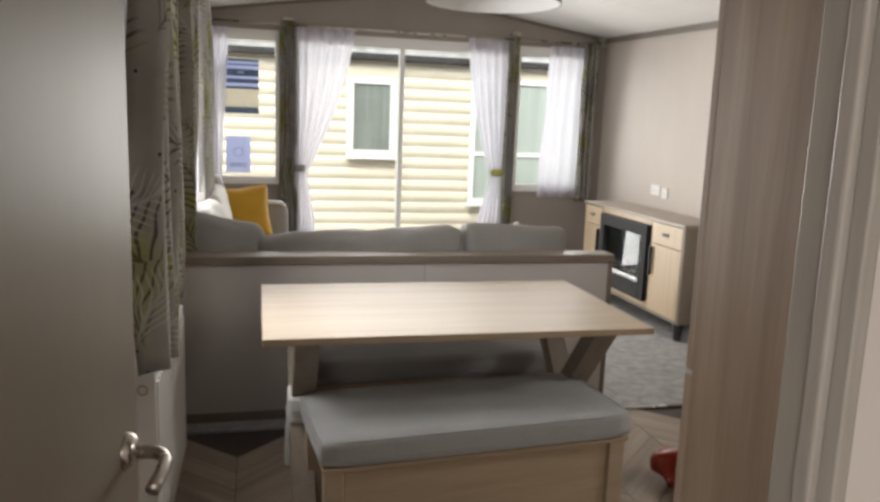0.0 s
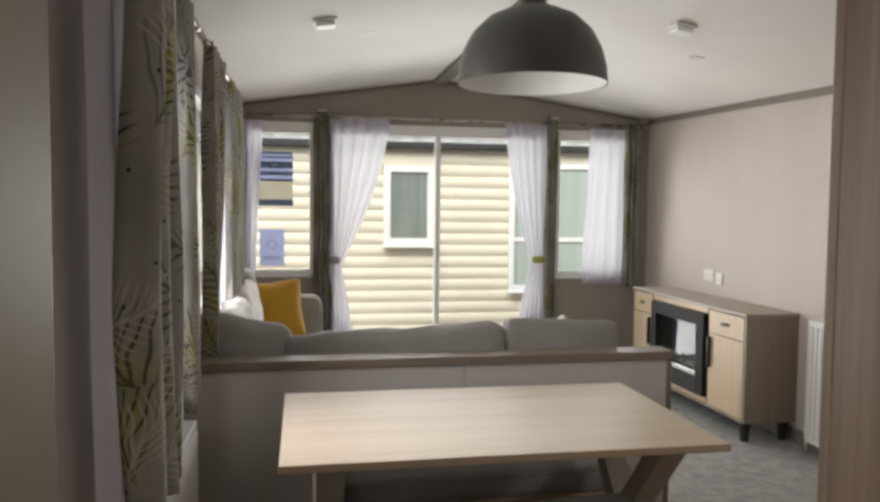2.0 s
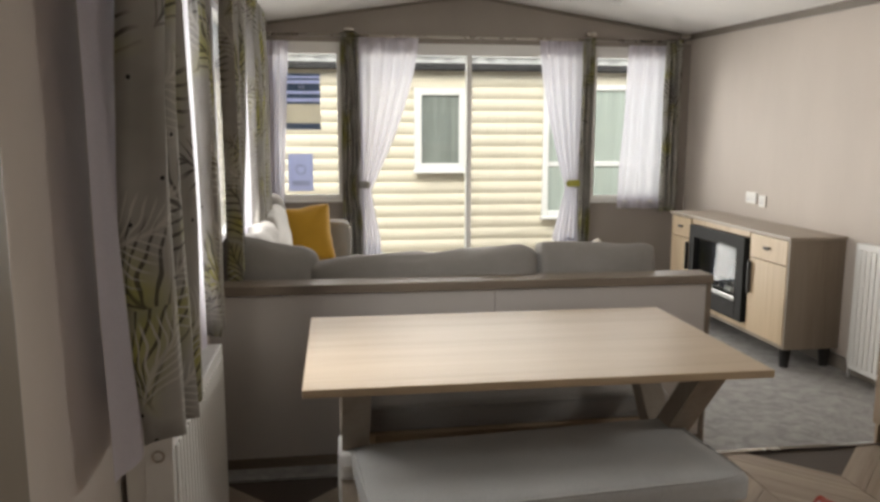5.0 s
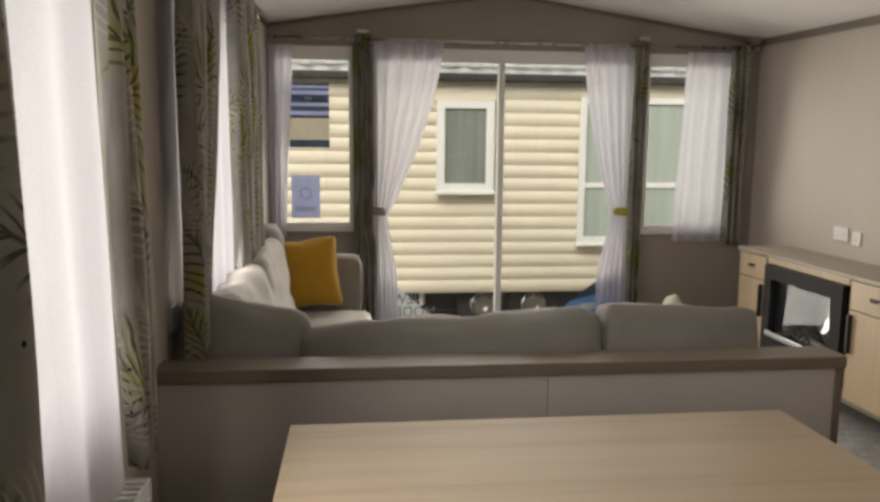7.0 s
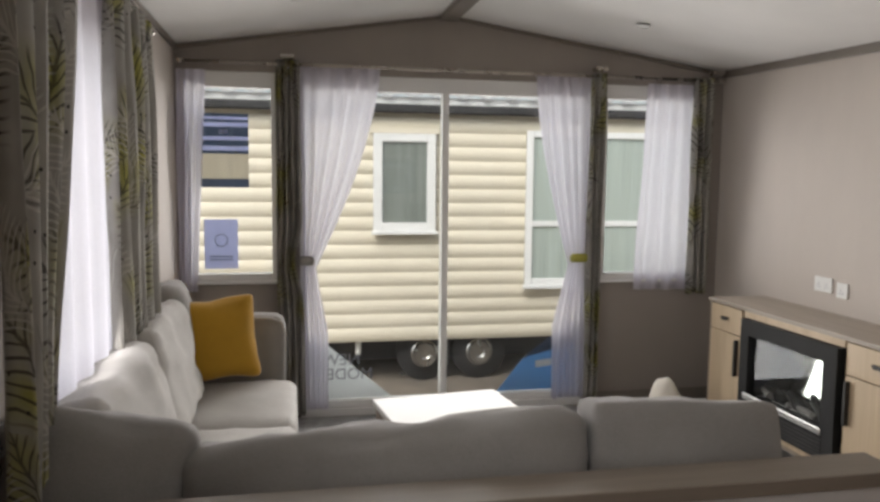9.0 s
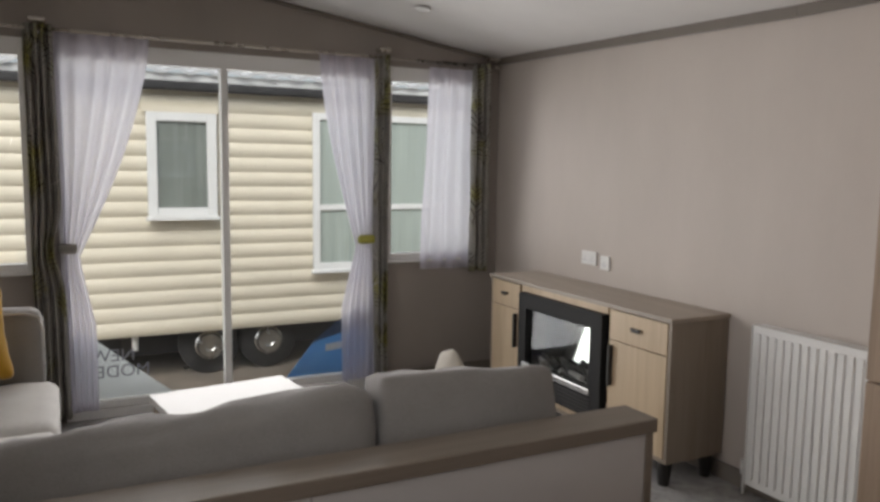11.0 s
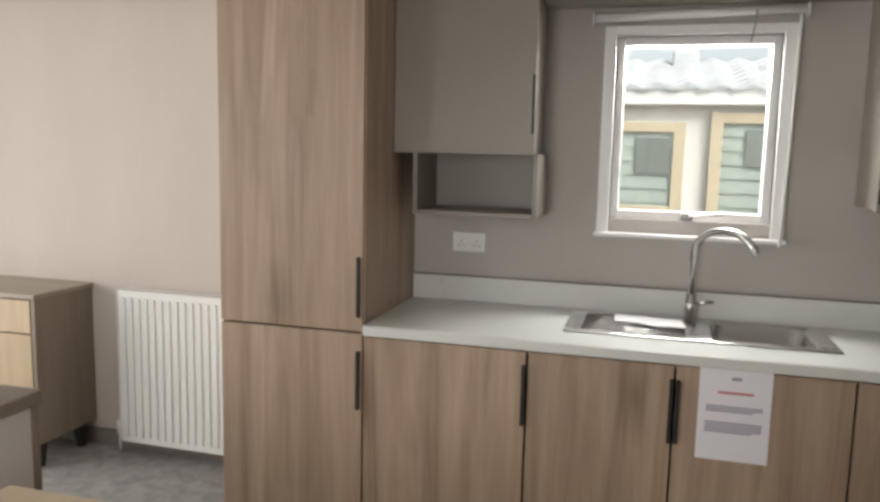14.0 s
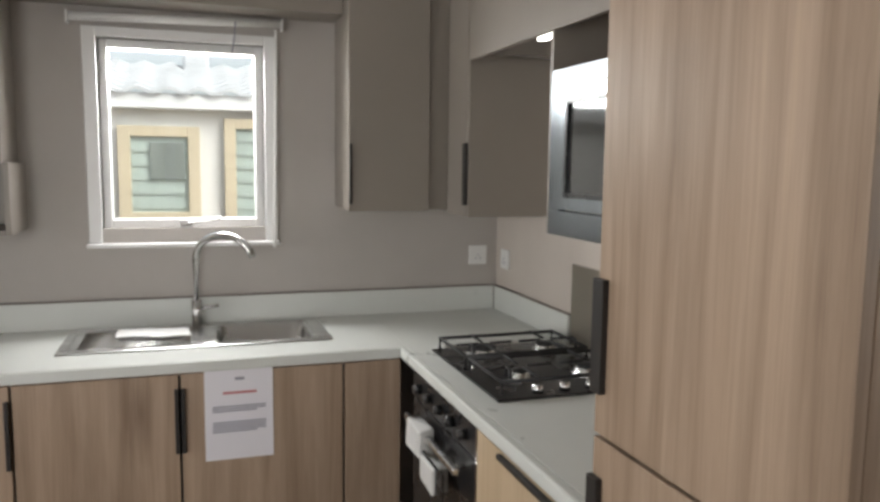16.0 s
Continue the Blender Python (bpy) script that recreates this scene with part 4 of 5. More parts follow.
# ---- fire unit ----
fu = thing("fire_sideboard", "oak and taupe sideboard framing an electric fire", "sideboard", (3.45, 5.89, 0))
FX = 3.262
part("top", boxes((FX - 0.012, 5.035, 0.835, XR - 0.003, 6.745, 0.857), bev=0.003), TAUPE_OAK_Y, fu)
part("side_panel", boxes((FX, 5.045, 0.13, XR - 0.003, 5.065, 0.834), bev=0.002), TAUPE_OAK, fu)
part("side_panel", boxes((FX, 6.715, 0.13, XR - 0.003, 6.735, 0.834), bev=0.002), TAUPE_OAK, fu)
part("bottom", boxes((FX, 5.066, 0.13, XR - 0.003, 6.714, 0.15)), TAUPE_OAK, fu)
part("back", boxes((XR - 0.012, 5.066, 0.151, XR - 0.004, 6.714, 0.834)), TAUPE_OAK, fu)
part("divider", boxes((FX + 0.02, 5.50, 0.151, XR - 0.013, 5.516, 0.834)), TAUPE_OAK, fu)
part("divider", boxes((FX + 0.02, 6.36, 0.151, XR - 0.013, 6.376, 0.834)), TAUPE_OAK, fu)
part("plinth_strip", boxes((FX + 0.001, 5.518, 0.151, FX + 0.018, 6.358, 0.19)), PALE_AND_LIT_OAK, fu, "pale strip under the fire")
part("top_strip", boxes((FX + 0.001, 5.518, 0.795, FX + 0.018, 6.358, 0.834)), PALE_AND_LIT_OAK, fu)
for y0, y1, hy in ((5.068, 5.498, 5.47), (6.378, 6.712, 6.41)):
    dr = part("drawer", boxes((FX - 0.004, y0, 0.67, FX + 0.014, y1, 0.828), bev=0.002), PALE_AND_LIT_OAK, fu)
    ym = (y0 + y1) / 2
    part("cup_handle", boxes((FX - 0.022, ym - 0.035, 0.752, FX - 0.0045, ym + 0.035, 0.762), (FX - 0.022, ym - 0.03, 0.742, FX - 0.017, ym + 0.03, 0.752), bev=0.002), BLACK_MATT, dr, "small dark cup handle")
    dr2 = part("door", boxes((FX - 0.004, y0, 0.153, FX + 0.014, y1, 0.664), bev=0.002), PALE_AND_LIT_OAK, fu)
    part("handle", boxes((FX - 0.03, hy - 0.008, 0.42, FX - 0.0045, hy + 0.008, 0.64), bev=0.002), BLACK_MATT, dr2, "black bar handle")
for x in (FX + 0.045, XR - 0.06):
    for y in (5.10, 6.68):
        part("foot", rod(bmesh.new(), (x, y, 0.0), (x, y, 0.13), 0.026, 0.040), BLACK_MATT, fu, "black tapered foot")
fire = thing("electric_fire", "black electric log fire with a glass front, set into the sideboard", "fireplace", (FX, 5.94, 0.2))
FA, FB, F0, F1 = 5.53, 6.345, 0.195, 0.79
part("surround", holed("x", FX - 0.03, FX + 0.017, FA, FB, F0, F1, [(FA + 0.10, FB - 0.08, 0.335, 0.70)]), FIRE_FRAME, fire)
part("firebox", boxes((FX + 0.02, FA + 0.02, 0.30, FX + 0.30, FA + 0.03, 0.77), (FX + 0.02, FB - 0.03, 0.30, FX + 0.30, FB - 0.02, 0.77), (FX + 0.02, FA + 0.03, 0.29, FX + 0.30, FB - 0.03, 0.30), (FX + 0.02, FA + 0.03, 0.77, FX + 0.30, FB - 0.03, 0.78)), BLACK_MATT, fire)
part("back_mirror", box(bmesh.new(), 0, FA + 0.035, 0.01, 0.008, FB - 0.035, 0.455, 0, pose(FX + 0.15, 0, 0.305, 0, 11, 0)), FIRE_BACK, fire, "mirrored fire back")
pg = part("glass", boxes((FX - 0.004, FA + 0.10, 0.335, FX, FB - 0.08, 0.70)), GLASS, fire)
pg.visible_shadow = False
part("ledge", boxes((FX - 0.042, FA + 0.08, 0.325, FX - 0.0305, FB - 0.06, 0.36), bev=0.004), STEEL, fire, "pale metal ledge under the glass")
for i in range(5):
    z = 0.215 + i * 0.02
    part("vent_slat", boxes((FX - 0.036, FA + 0.08, z, FX - 0.0305, FB - 0.08, z + 0.008)), BLACK_MATT, fire)
for i in range(10):
    y = FA + 0.13 + i * 0.06
    a = random.uniform(-1, 1)
    lg = rod(bmesh.new(), (FX + 0.035 + 0.02 * (i % 3), y - 0.07, 0.352 + 0.022 * (i % 2)), (FX + 0.10 + a * 0.03, y + 0.08, 0.372 + 0.022 * (i % 3)), 0.021, 0.015, 9)
    for v in lg.verts:
        v.co += noise.noise_vector(v.co * 30) * 0.010
    part("log", lg, ASH if i % 3 == 0 else CHAR, fire, "charred imitation log")
part("ember_bed", cushion(bmesh.new(), (0.13, 0.66, 0.04), pose(FX + 0.085, 5.94, 0.328), 0.018, 0.008, 0.016, 12), CHAR, fire)


def socket(name, axis, at, c, z, w, h, label, gang=2, sgn=-1):
    s = thing(name, label, "socket", (at, c, z) if axis == "x" else (c, at, z), "wall sockets")
    t0, t1 = sorted((at + sgn * 0.001, at + sgn * 0.011))
    part("plate", boxes((t0, c - w / 2, z - h / 2, t1, c + w / 2, z + h / 2) if axis == "x" else (c - w / 2, t0, z - h / 2, c + w / 2, t1, z + h / 2), bev=0.003), WHITE, s)
    for g in range(gang):
        gy = c + (g - (gang - 1) / 2) * w * 0.46
        t2, t3 = sorted((at + sgn * 0.0112, at + sgn * 0.0135))
        part("switch", boxes((t2, gy - 0.006, z + h * 0.12, t3, gy + 0.006, z + h * 0.32) if axis == "x" else (gy - 0.006, t2, z + h * 0.12, gy + 0.006, t3, z + h * 0.32), bev=0.001), WHITE, s)
        for dy, dz in ((0, 0.02), (-0.011, -0.18), (0.011, -0.18)):
            part("pin_hole", boxes((t2, gy + dy - 0.003, z + h * dz - 0.003, t3 if sgn > 0 else t3, gy + dy + 0.003, z + h * dz + 0.003) if axis == "x" else (gy + dy - 0.003, t2, z + h * dz - 0.003, gy + dy + 0.003, t3, z + h * dz + 0.003)), INK, s)
    return s


socket("wall_socket", "x", XR, 6.175, 1.01, 0.146, 0.086, "white double socket above the fire unit")
socket("wall_socket", "x", XR, 6.02, 0.995, 0.086, 0.086, "white aerial socket above the fire unit", 1)
socket("wall_socket", "x", XR, 3.07, 1.17, 0.146, 0.086, "white double socket above the worktop")
socket("wall_socket", "x", XR, 0.925, 1.16, 0.086, 0.086, "white cooker switch by the kitchen corner", 1)
socket("wall_socket", "y", YB, 3.53, 1.15, 0.086, 0.086, "white switch plate by the kitchen corner", 1, 1)
socket("wall_socket", "x", XL, 4.28, 0.95, 0.086, 0.086, "white socket beside the sofa", 1, 1)


def radiator(xw, sgn, y0, y1, z0, z1, label, fins):
    """A convector radiator: front and back panels with pressed flutes, grille on top, end caps, valve."""
    r = thing("radiator", label, "radiator", (xw, (y0 + y1) / 2, z0), "radiators")

    def bx(d0, d1, a, b, c, d, bev=0.003):
        s = sorted((xw + sgn * d0, xw + sgn * d1))
        return boxes((s[0], a, c, s[1], b, d), bev=bev)
    part("back_panel", bx(-0.02 if sgn > 0 else 0.03, 0.045, y0 + 0.005, y1 - 0.005, z0, z1 - 0.01), RADIATOR, r)
    part("front_panel", bx(0.088, 0.098, y0 + 0.002, y1 - 0.002, z0, z1 - 0.004), RADIATOR, r)
    step = (y1 - y0 - 0.03) / fins
    for i in range(fins):
        y = y0 + 0.015 + step * (i + 0.5)
        part("flute", bx(0.0985, 0.106, y - step * 0.31, y + step * 0.31, z0 + 0.035, z1 - 0.035, 0.003), RADIATOR, r)
    part("end_cap", bx(0.028, 0.1, y0 - 0.006, y0, z0 + 0.01, z1), RADIATOR, r)
    part("end_cap", bx(0.028, 0.1, y1, y1 + 0.006, z0 + 0.01, z1), RADIATOR, r)
    part("top_grille", bx(0.028, 0.036, y0, y1, z1 - 0.006, z1, 0.001), RADIATOR, r)
    part("top_grille", bx(0.092, 0.1, y0, y1, z1 - 0.006, z1, 0.001), RADIATOR, r)
    k = int((y1 - y0) / 0.028)
    for i in range(k):
        y = y0 + (y1 - y0) * (i + 0.5) / k
        part("grille_bar", bx(0.0365, 0.0915, y - 0.007, y + 0.007, z1 - 0.005, z1 - 0.001, 0), RADIATOR, r)
    vy = y1 + 0.035
    part("valve", rod(rod(bmesh.new(), (xw + sgn * 0.06, vy, 0.005), (xw + sgn * 0.06, vy, z0 + 0.07), 0.008), (xw + sgn * 0.06, vy, z0 + 0.03), (xw + sgn * 0.06, vy, z0 + 0.10), 0.017), WHITE, r, "white valve and pipe", True)
    if sgn > 0:
        kn = bmesh.new()
        ring = [(xw + 0.064 + 0.014 * math.cos(a * math.pi / 8), y0 - 0.008, z1 - 0.05 + 0.014 * math.sin(a * math.pi / 8)) for a in range(17)]
        part("air_plug", tube(kn, ring, 0.003, 6), NICKEL, r)
    return r


radiator(XR, -1, 4.07, 4.82, 0.075, 0.85, "white fluted radiator under the beige wall", 17)
radiator(-0.065, 1, 2.60, 3.45, 0.11, 0.74, "white convector radiator below the dining window", 20)


# ---- kitchen ----
KF = 3.045   # front plane of the units along the window wall
LF = 1.448   # front plane of the units along the back wall


def bar_x(y, z0, z1, x=KF):
    """A slim black edge pull on a front that faces the lounge."""
    return boxes((x - 0.034, y - 0.003, z0, x - 0.0185, y + 0.010, z1), bev=0.002)


tall = thing("fridge_unit", "tall oak-effect fridge housing with two doors and black edge pulls", "cabinet", (3.34, 3.62, 0))
part("side_panel", boxes((KF, 3.90, 0, XR - 0.003, 3.92, 2.285), bev=0.002), OAK, tall)
part("side_panel", boxes((KF, 3.322, 0, XR - 0.003, 3.342, 2.285), bev=0.002), OAK, tall)
part("carcass", boxes((KF + 0.012, 3.343, 0.1, XR - 0.004, 3.899, 2.285)), BLACK_MATT, tall)
part("plinth", boxes((KF + 0.04, 3.343, 0, KF + 0.055, 3.899, 0.1)), OAK, tall)
for z0, z1, h0, h1 in ((0.105, 0.876, 0.585, 0.81), (0.884, 2.283, 0.94, 1.165)):
    d = part("door", boxes((KF - 0.018, 3.325, z0, KF + 0.001, 3.917, z1), bev=0.002), OAK, tall)
    part("handle", bar_x(3.336, h0, h1), BLACK_MATT, d, "black edge pull")


def base_unit(name, y0, y1, label, fx, pull=True):
    u = thing(name, label, "cabinet", (KF + 0.3, (y0 + y1) / 2, 0), "kitchen base units")
    part("carcass", boxes((KF + 0.003, y0 + 0.001, 0.1, XR - 0.03, y1 - 0.001, 0.70)), BLACK_MATT, u)
    d = part("door", boxes((KF - 0.018, y0 + 0.003, 0.105, KF + 0.002, y1 - 0.003, 0.866), bev=0.002), OAK, u)
    part("plinth", boxes((KF + 0.04, y0, 0, KF + 0.055, y1, 0.099)), OAK, u)
    if pull:
        part("handle", bar_x(fx, 0.60, 0.82), BLACK_MATT, d, "black edge pull")
    return u


base_unit("base_unit", 2.706, 3.319, "oak-effect kitchen base unit with a black edge pull", 2.712)
base_unit("base_unit", 2.208, 2.704, "oak-effect kitchen base unit with a black edge pull", 2.214)
base_unit("base_unit", 1.66, 2.206, "oak-effect sink unit with a notice taped to its door", 2.193)
base_unit("base_unit", LF, 1.658, "oak-effect corner filler panel", 1.5, False)

wt = thing("worktop", "pale grey L-shaped laminate worktop with matching upstand", "worktop", (3.3, 2.3, 0.87))
SX0, SX1, SY0, SY1 = 3.20, 3.60, 1.665, 2.605
for slab in ((3.028, SY1 - 0.02, 0.872, XR - 0.003, 3.32, 0.91), (3.028, LF - 0.02, 0.872, SX0 + 0.02, SY1 - 0.02, 0.91),
             (SX1 - 0.02, LF - 0.02, 0.872, XR - 0.003, SY1 - 0.02, 0.91), (SX0 + 0.02, LF - 0.02, 0.872, SX1 - 0.02, SY0 + 0.02, 0.91)):
    part("slab", boxes(slab), WORKTOP, wt)
part("slab", boxes((1.632, YB + 0.003, 0.872, XR - 0.003, LF - 0.021, 0.91), bev=0), WORKTOP, wt)
part("front_edge", boxes((1.632, LF - 0.0205, 0.872, 3.0275, LF + 0.006, 0.91), bev=0.006), WORKTOP, wt)
part("front_edge", boxes((3.016, LF + 0.007, 0.872, 3.0275, 3.32, 0.91), bev=0.004), WORKTOP, wt)
part("upstand", boxes((XR - 0.018, YB + 0.02, 0.911, XR - 0.002, 3.32, 1.018), bev=0.002), WORKTOP, wt)
part("upstand", boxes((2.91, YB + 0.002, 0.911, XR - 0.019, YB + 0.018, 1.018), bev=0.002), WORKTOP, wt)

# The edge shadow along the upstand top, put in as thin dark strips.
part("upstand_bead", boxes((XR - 0.0185, YB + 0.02, 1.0185, XR - 0.002, 3.32, 1.0225)), TRIM, wt, "thin taupe strip for the edge shadow on the upstand")
part("upstand_bead", boxes((2.91, YB + 0.002, 1.0185, XR - 0.0195, YB + 0.0185, 1.0225)), TRIM, wt, "thin taupe strip for the edge shadow on the upstand")

sink = thing("kitchen_sink", "stainless steel inset sink with drainer and mixer tap", "sink", (3.4, 2.13, 0.91))
B0, B1 = 1.72, 2.08
part("rim", boxes((SX0, SY0, 0.911, SX0 + 0.04, SY1, 0.918), (SX1 - 0.04, SY0, 0.911, SX1, SY1, 0.918), (SX0 + 0.04, SY0, 0.911, SX1 - 0.04, B0, 0.918), (SX0 + 0.04, B1, 0.911, SX1 - 0.04, B1 + 0.05, 0.918), (SX0 + 0.04, SY1 - 0.03, 0.911, SX1 - 0.04, SY1, 0.918), bev=0.003), STEEL, sink)
bowl = bmesh.new()
prof = ((0.0, 0.915), (0.012, 0.905), (0.02, 0.80), (0.05, 0.765))
rings = []
for inset, z in prof:
    x0, x1, y0, y1, r = SX0 + 0.04 + inset, SX1 - 0.04 - inset, B0 + inset, B1 - inset, 0.05
    rg = []
    for cx, cy, a0 in ((x1 - r, y1 - r, 0), (x0 + r, y1 - r, 90), (x0 + r, y0 + r, 180), (x1 - r, y0 + r, 270)):
        for k in range(6):
            a = radians(a0 + 18 * k)
            rg.append(bowl.verts.new((cx + r * math.cos(a), cy + r * math.sin(a), z)))
    rings.append(rg)
for a, b in zip(rings, rings[1:]):
    for k in range(24):
        bowl.faces.new((a[k], a[(k + 1) % 24], b[(k + 1) % 24], b[k]))
bowl.faces.new(rings[-1])
part("bowl", bowl, STEEL, sink, smooth=True)
dr = part("drainer", boxes((SX0 + 0.04, B1 + 0.05, 0.905, SX1 - 0.04, SY1 - 0.03, 0.911)), STEEL, sink)
for i in range(7):
    x = SX0 + 0.075 + i * 0.042
    part("drainer_rib", rod(bmesh.new(), (x, B1 + 0.09, 0.911), (x, SY1 - 0.06, 0.911), 0.006, seg=8), STEEL, dr, smooth=True)
TX, TY = 3.565, 2.145
tp = tube(bmesh.new(), [(TX, TY, 0.95), (TX, TY, 1.18)] + [(TX - 0.13 * (1 - math.cos(a)) * 0.75, TY - 0.105 * (1 - math.cos(a)), 1.18 + 0.105 * math.sin(a)) for a in [math.pi * k / 12 for k in range(1, 12)]], 0.0140, 14)
tap = part("tap", tp, STEEL, sink, "brushed swan-neck mixer tap", True)
part("tap_body", rod(bmesh.new(), (TX, TY, 0.918), (TX, TY, 1.02), 0.021, 0.019), STEEL, tap, smooth=True)
part("tap_lever", rod(bmesh.new(), (TX, TY - 0.015, 0.985), (TX - 0.01, TY - 0.085, 0.995), 0.009, 0.006), STEEL, tap, smooth=True)
single("plastic_film", cushion(bmesh.new(), (0.16, 0.26, 0.008), pose(3.42, 2.30, 0.928), 0.004, 0.0, 0.012, 12), WRAP, "crumpled clear protective film on the drainer", "packaging", smooth=True)

pp = thing("paper_notice", "white printed notice taped to the sink unit door", "notice", (KF - 0.02, 2.02, 0.57))
part("sheet", boxes((KF - 0.0205, 1.905, 0.560, KF - 0.0190, 2.13, 0.872)), PAPER, pp)
part("heading", boxes((KF - 0.0215, 1.96, 0.788, KF - 0.0208, 2.07, 0.796)), RED_INK, pp, "red heading line")
part("emblem", boxes((KF - 0.0215, 2.0, 0.835, KF - 0.0208, 2.03, 0.845)), INK, pp)
for i, z in enumerate((0.745, 0.737, 0.729, 0.690, 0.682, 0.674, 0.666, 0.658)):
    part("text_line", boxes((KF - 0.0215, 1.93 + 0.03 * (i in (2, 7)), z - 0.0025, KF - 0.0208, 2.105, z + 0.0025)), INK, pp)

# wall units
UX = 3.335
w1 = thing("wall_unit", "taupe wall cupboard with an open shelf box below", "wall cabinet", (3.5, 3.05, 1.56), "kitchen wall units")
part("carcass", boxes((UX + 0.02, 2.765, 1.556, XR - 0.003, 3.318, 2.36), bev=0.002), UNIT, w1)
d = part("door", boxes((UX, 2.757, 1.55, UX + 0.019, 3.318, 2.35), bev=0.002), UNIT, w1)
part("handle", boxes((UX - 0.012, 2.758, 1.63, UX - 0.0005, 2.768, 1.85), bev=0.002), BLACK_MATT, d, "dark edge pull")
sb = [(UX + 0.02, 3.225, 1.305, XR - 0.003, 3.243, 1.554), (UX + 0.02, 2.742, 1.305, XR - 0.003, 2.760, 1.554), (UX + 0.02, 2.761, 1.305, XR - 0.003, 3.224, 1.323), (XR - 0.012, 2.761, 1.324, XR - 0.004, 3.224, 1.554)]
for s in sb:
    part("shelf_board", boxes(s, bev=0.002), UNIT, w1)
w2 = thing("wall_unit", "taupe wall cupboard beside the kitchen window", "wall cabinet", (3.5, 1.4, 1.38), "kitchen wall units")
part("carcass", boxes((UX + 0.02, 1.165, 1.385, XR - 0.003, 1.575, 2.36), bev=0.002), UNIT, w2)
d = part("door", boxes((UX, 1.255, 1.38, UX + 0.019, 1.578, 2.35), bev=0.002), UNIT, w2)
part("handle", boxes((UX - 0.012, 1.566, 1.41, UX - 0.0005, 1.577, 1.64), bev=0.002), BLACK_MATT, d, "black edge pull")
UY = 1.16
w3 = thing("wall_unit", "taupe corner wall cupboard with a black edge pull", "wall cabinet", (3.3, 1.0, 1.37), "kitchen wall units")
part("carcass", boxes((3.115, YB + 0.003, 1.375, XR - 0.003, UY - 0.001, 2.36), bev=0.002), UNIT, w3)
part("side_panel", boxes((3.098, YB + 0.003, 1.37, 3.114, UY + 0.016, 2.36), bev=0.002), UNIT, w3)
d = part("door", boxes((3.115, UY, 1.37, UX - 0.002, UY + 0.018, 2.35), bev=0.002), UNIT, w3)
part("handle", boxes((3.100, UY + 0.019, 1.415, 3.13, UY + 0.031, 1.645), bev=0.002), BLACK_MATT, d, "black edge pull")
hd = thing("hood_unit", "taupe bridging cupboard with a slim extractor and a strip light", "extractor", (2.76, 1.0, 1.93))
part("front_panel", boxes((1.635, UY, 1.945, 3.097, UY + 0.018, 2.35), bev=0.002), UNIT, hd)
part("carcass", boxes((2.44, YB + 0.003, 1.985, 3.097, UY - 0.001, 2.36)), UNIT, hd)
part("extractor_plate", boxes((2.47, YB + 0.03, 1.955, 3.07, UY - 0.01, 1.984), bev=0.003), STEEL, hd)
part("strip_light", boxes((2.50, UY - 0.05, 1.947, 2.62, UY - 0.025, 1.9545)), LED, hd, "lit strip light")
mw_ = thing("microwave", "built-in stainless steel microwave with a dark glass door", "microwave", (2.1, 1.0, 1.37))
part("housing", boxes((2.424, YB + 0.003, 1.37, 2.44, UY + 0.016, 1.985), (1.64, YB + 0.003, 1.37, 2.423, YB + 0.02, 1.9), (1.66, YB + 0.021, 1.39, 2.41, UY - 0.03, 1.82)), UNIT, mw_)
part("trim_frame", holed("y", UY, UY + 0.02, 1.64, 2.423, 1.372, 1.83, [(1.73, 2.36, 1.44, 1.785)]), DULL_STEEL, mw_)
d = part("door", holed("y", UY - 0.01, UY + 0.026, 1.735, 2.355, 1.445, 1.78, [(1.95, 2.31, 1.49, 1.735)]), DULL_STEEL, mw_)
part("door_glass", boxes((1.95, UY - 0.005, 1.49, 2.31, UY + 0.02, 1.735)), plain("dark_mirror_glass", (0.03, 0.03, 0.03), 0.05, bump=0), d, "dark mirror glass")
part("door_bead", holed("y", UY + 0.0262, UY + 0.029, 1.94, 2.32, 1.48, 1.745, [(1.952, 2.308, 1.492, 1.733)]), BLACK, d)
part("control_panel", boxes((1.75, UY + 0.0262, 1.47, 1.90, UY + 0.029, 1.76)), BLACK, mw_)

# oven, hob, tall unit by the doorway
ov = thing("oven", "black built-in electric oven with a bar handle", "oven", (2.58, 1.2, 0.1))
part("body", boxes((2.283, YB + 0.03, 0.105, 2.877, LF - 0.031, 0.865)), BLACK_MATT, ov)
part("control_panel", boxes((2.283, LF - 0.03, 0.775, 2.877, LF - 0.003, 0.865), bev=0.003), BLACK, ov)
d = part("door", boxes((2.283, LF - 0.03, 0.13, 2.877, LF - 0.003, 0.77), bev=0.004), BLACK, ov)
part("handle", boxes((2.33, LF + 0.025, 0.715, 2.83, LF + 0.045, 0.735), (2.36, LF - 0.0025, 0.718, 2.375, LF + 0.025, 0.732), (2.785, LF - 0.0025, 0.718, 2.80, LF + 0.025, 0.732), bev=0.004), STEEL, d, "steel bar handle")
for x in (2.36, 2.47, 2.58, 2.69, 2.80):
    kb = bmesh.new()
    rod(kb, (x, LF - 0.0025, 0.82), (x, LF + 0.022, 0.82), 0.017, 0.014, 18)
    part("knob", kb, BLACK, ov, smooth=True)
part("side_trim", boxes((2.268, LF - 0.03, 0.105, 2.281, LF - 0.001, 0.866)), STEEL, ov)
pk = bmesh.new()
box(pk, 2.60, LF + 0.010, 0.66, 2.74, LF + 0.065, 0.75, 0.006)
box(pk, 2.47, LF + 0.012, 0.60, 2.60, LF + 0.06, 0.68, 0.006, None)
for v in pk.verts:
    v.co += noise.noise_vector(v.co * 15) * 0.012
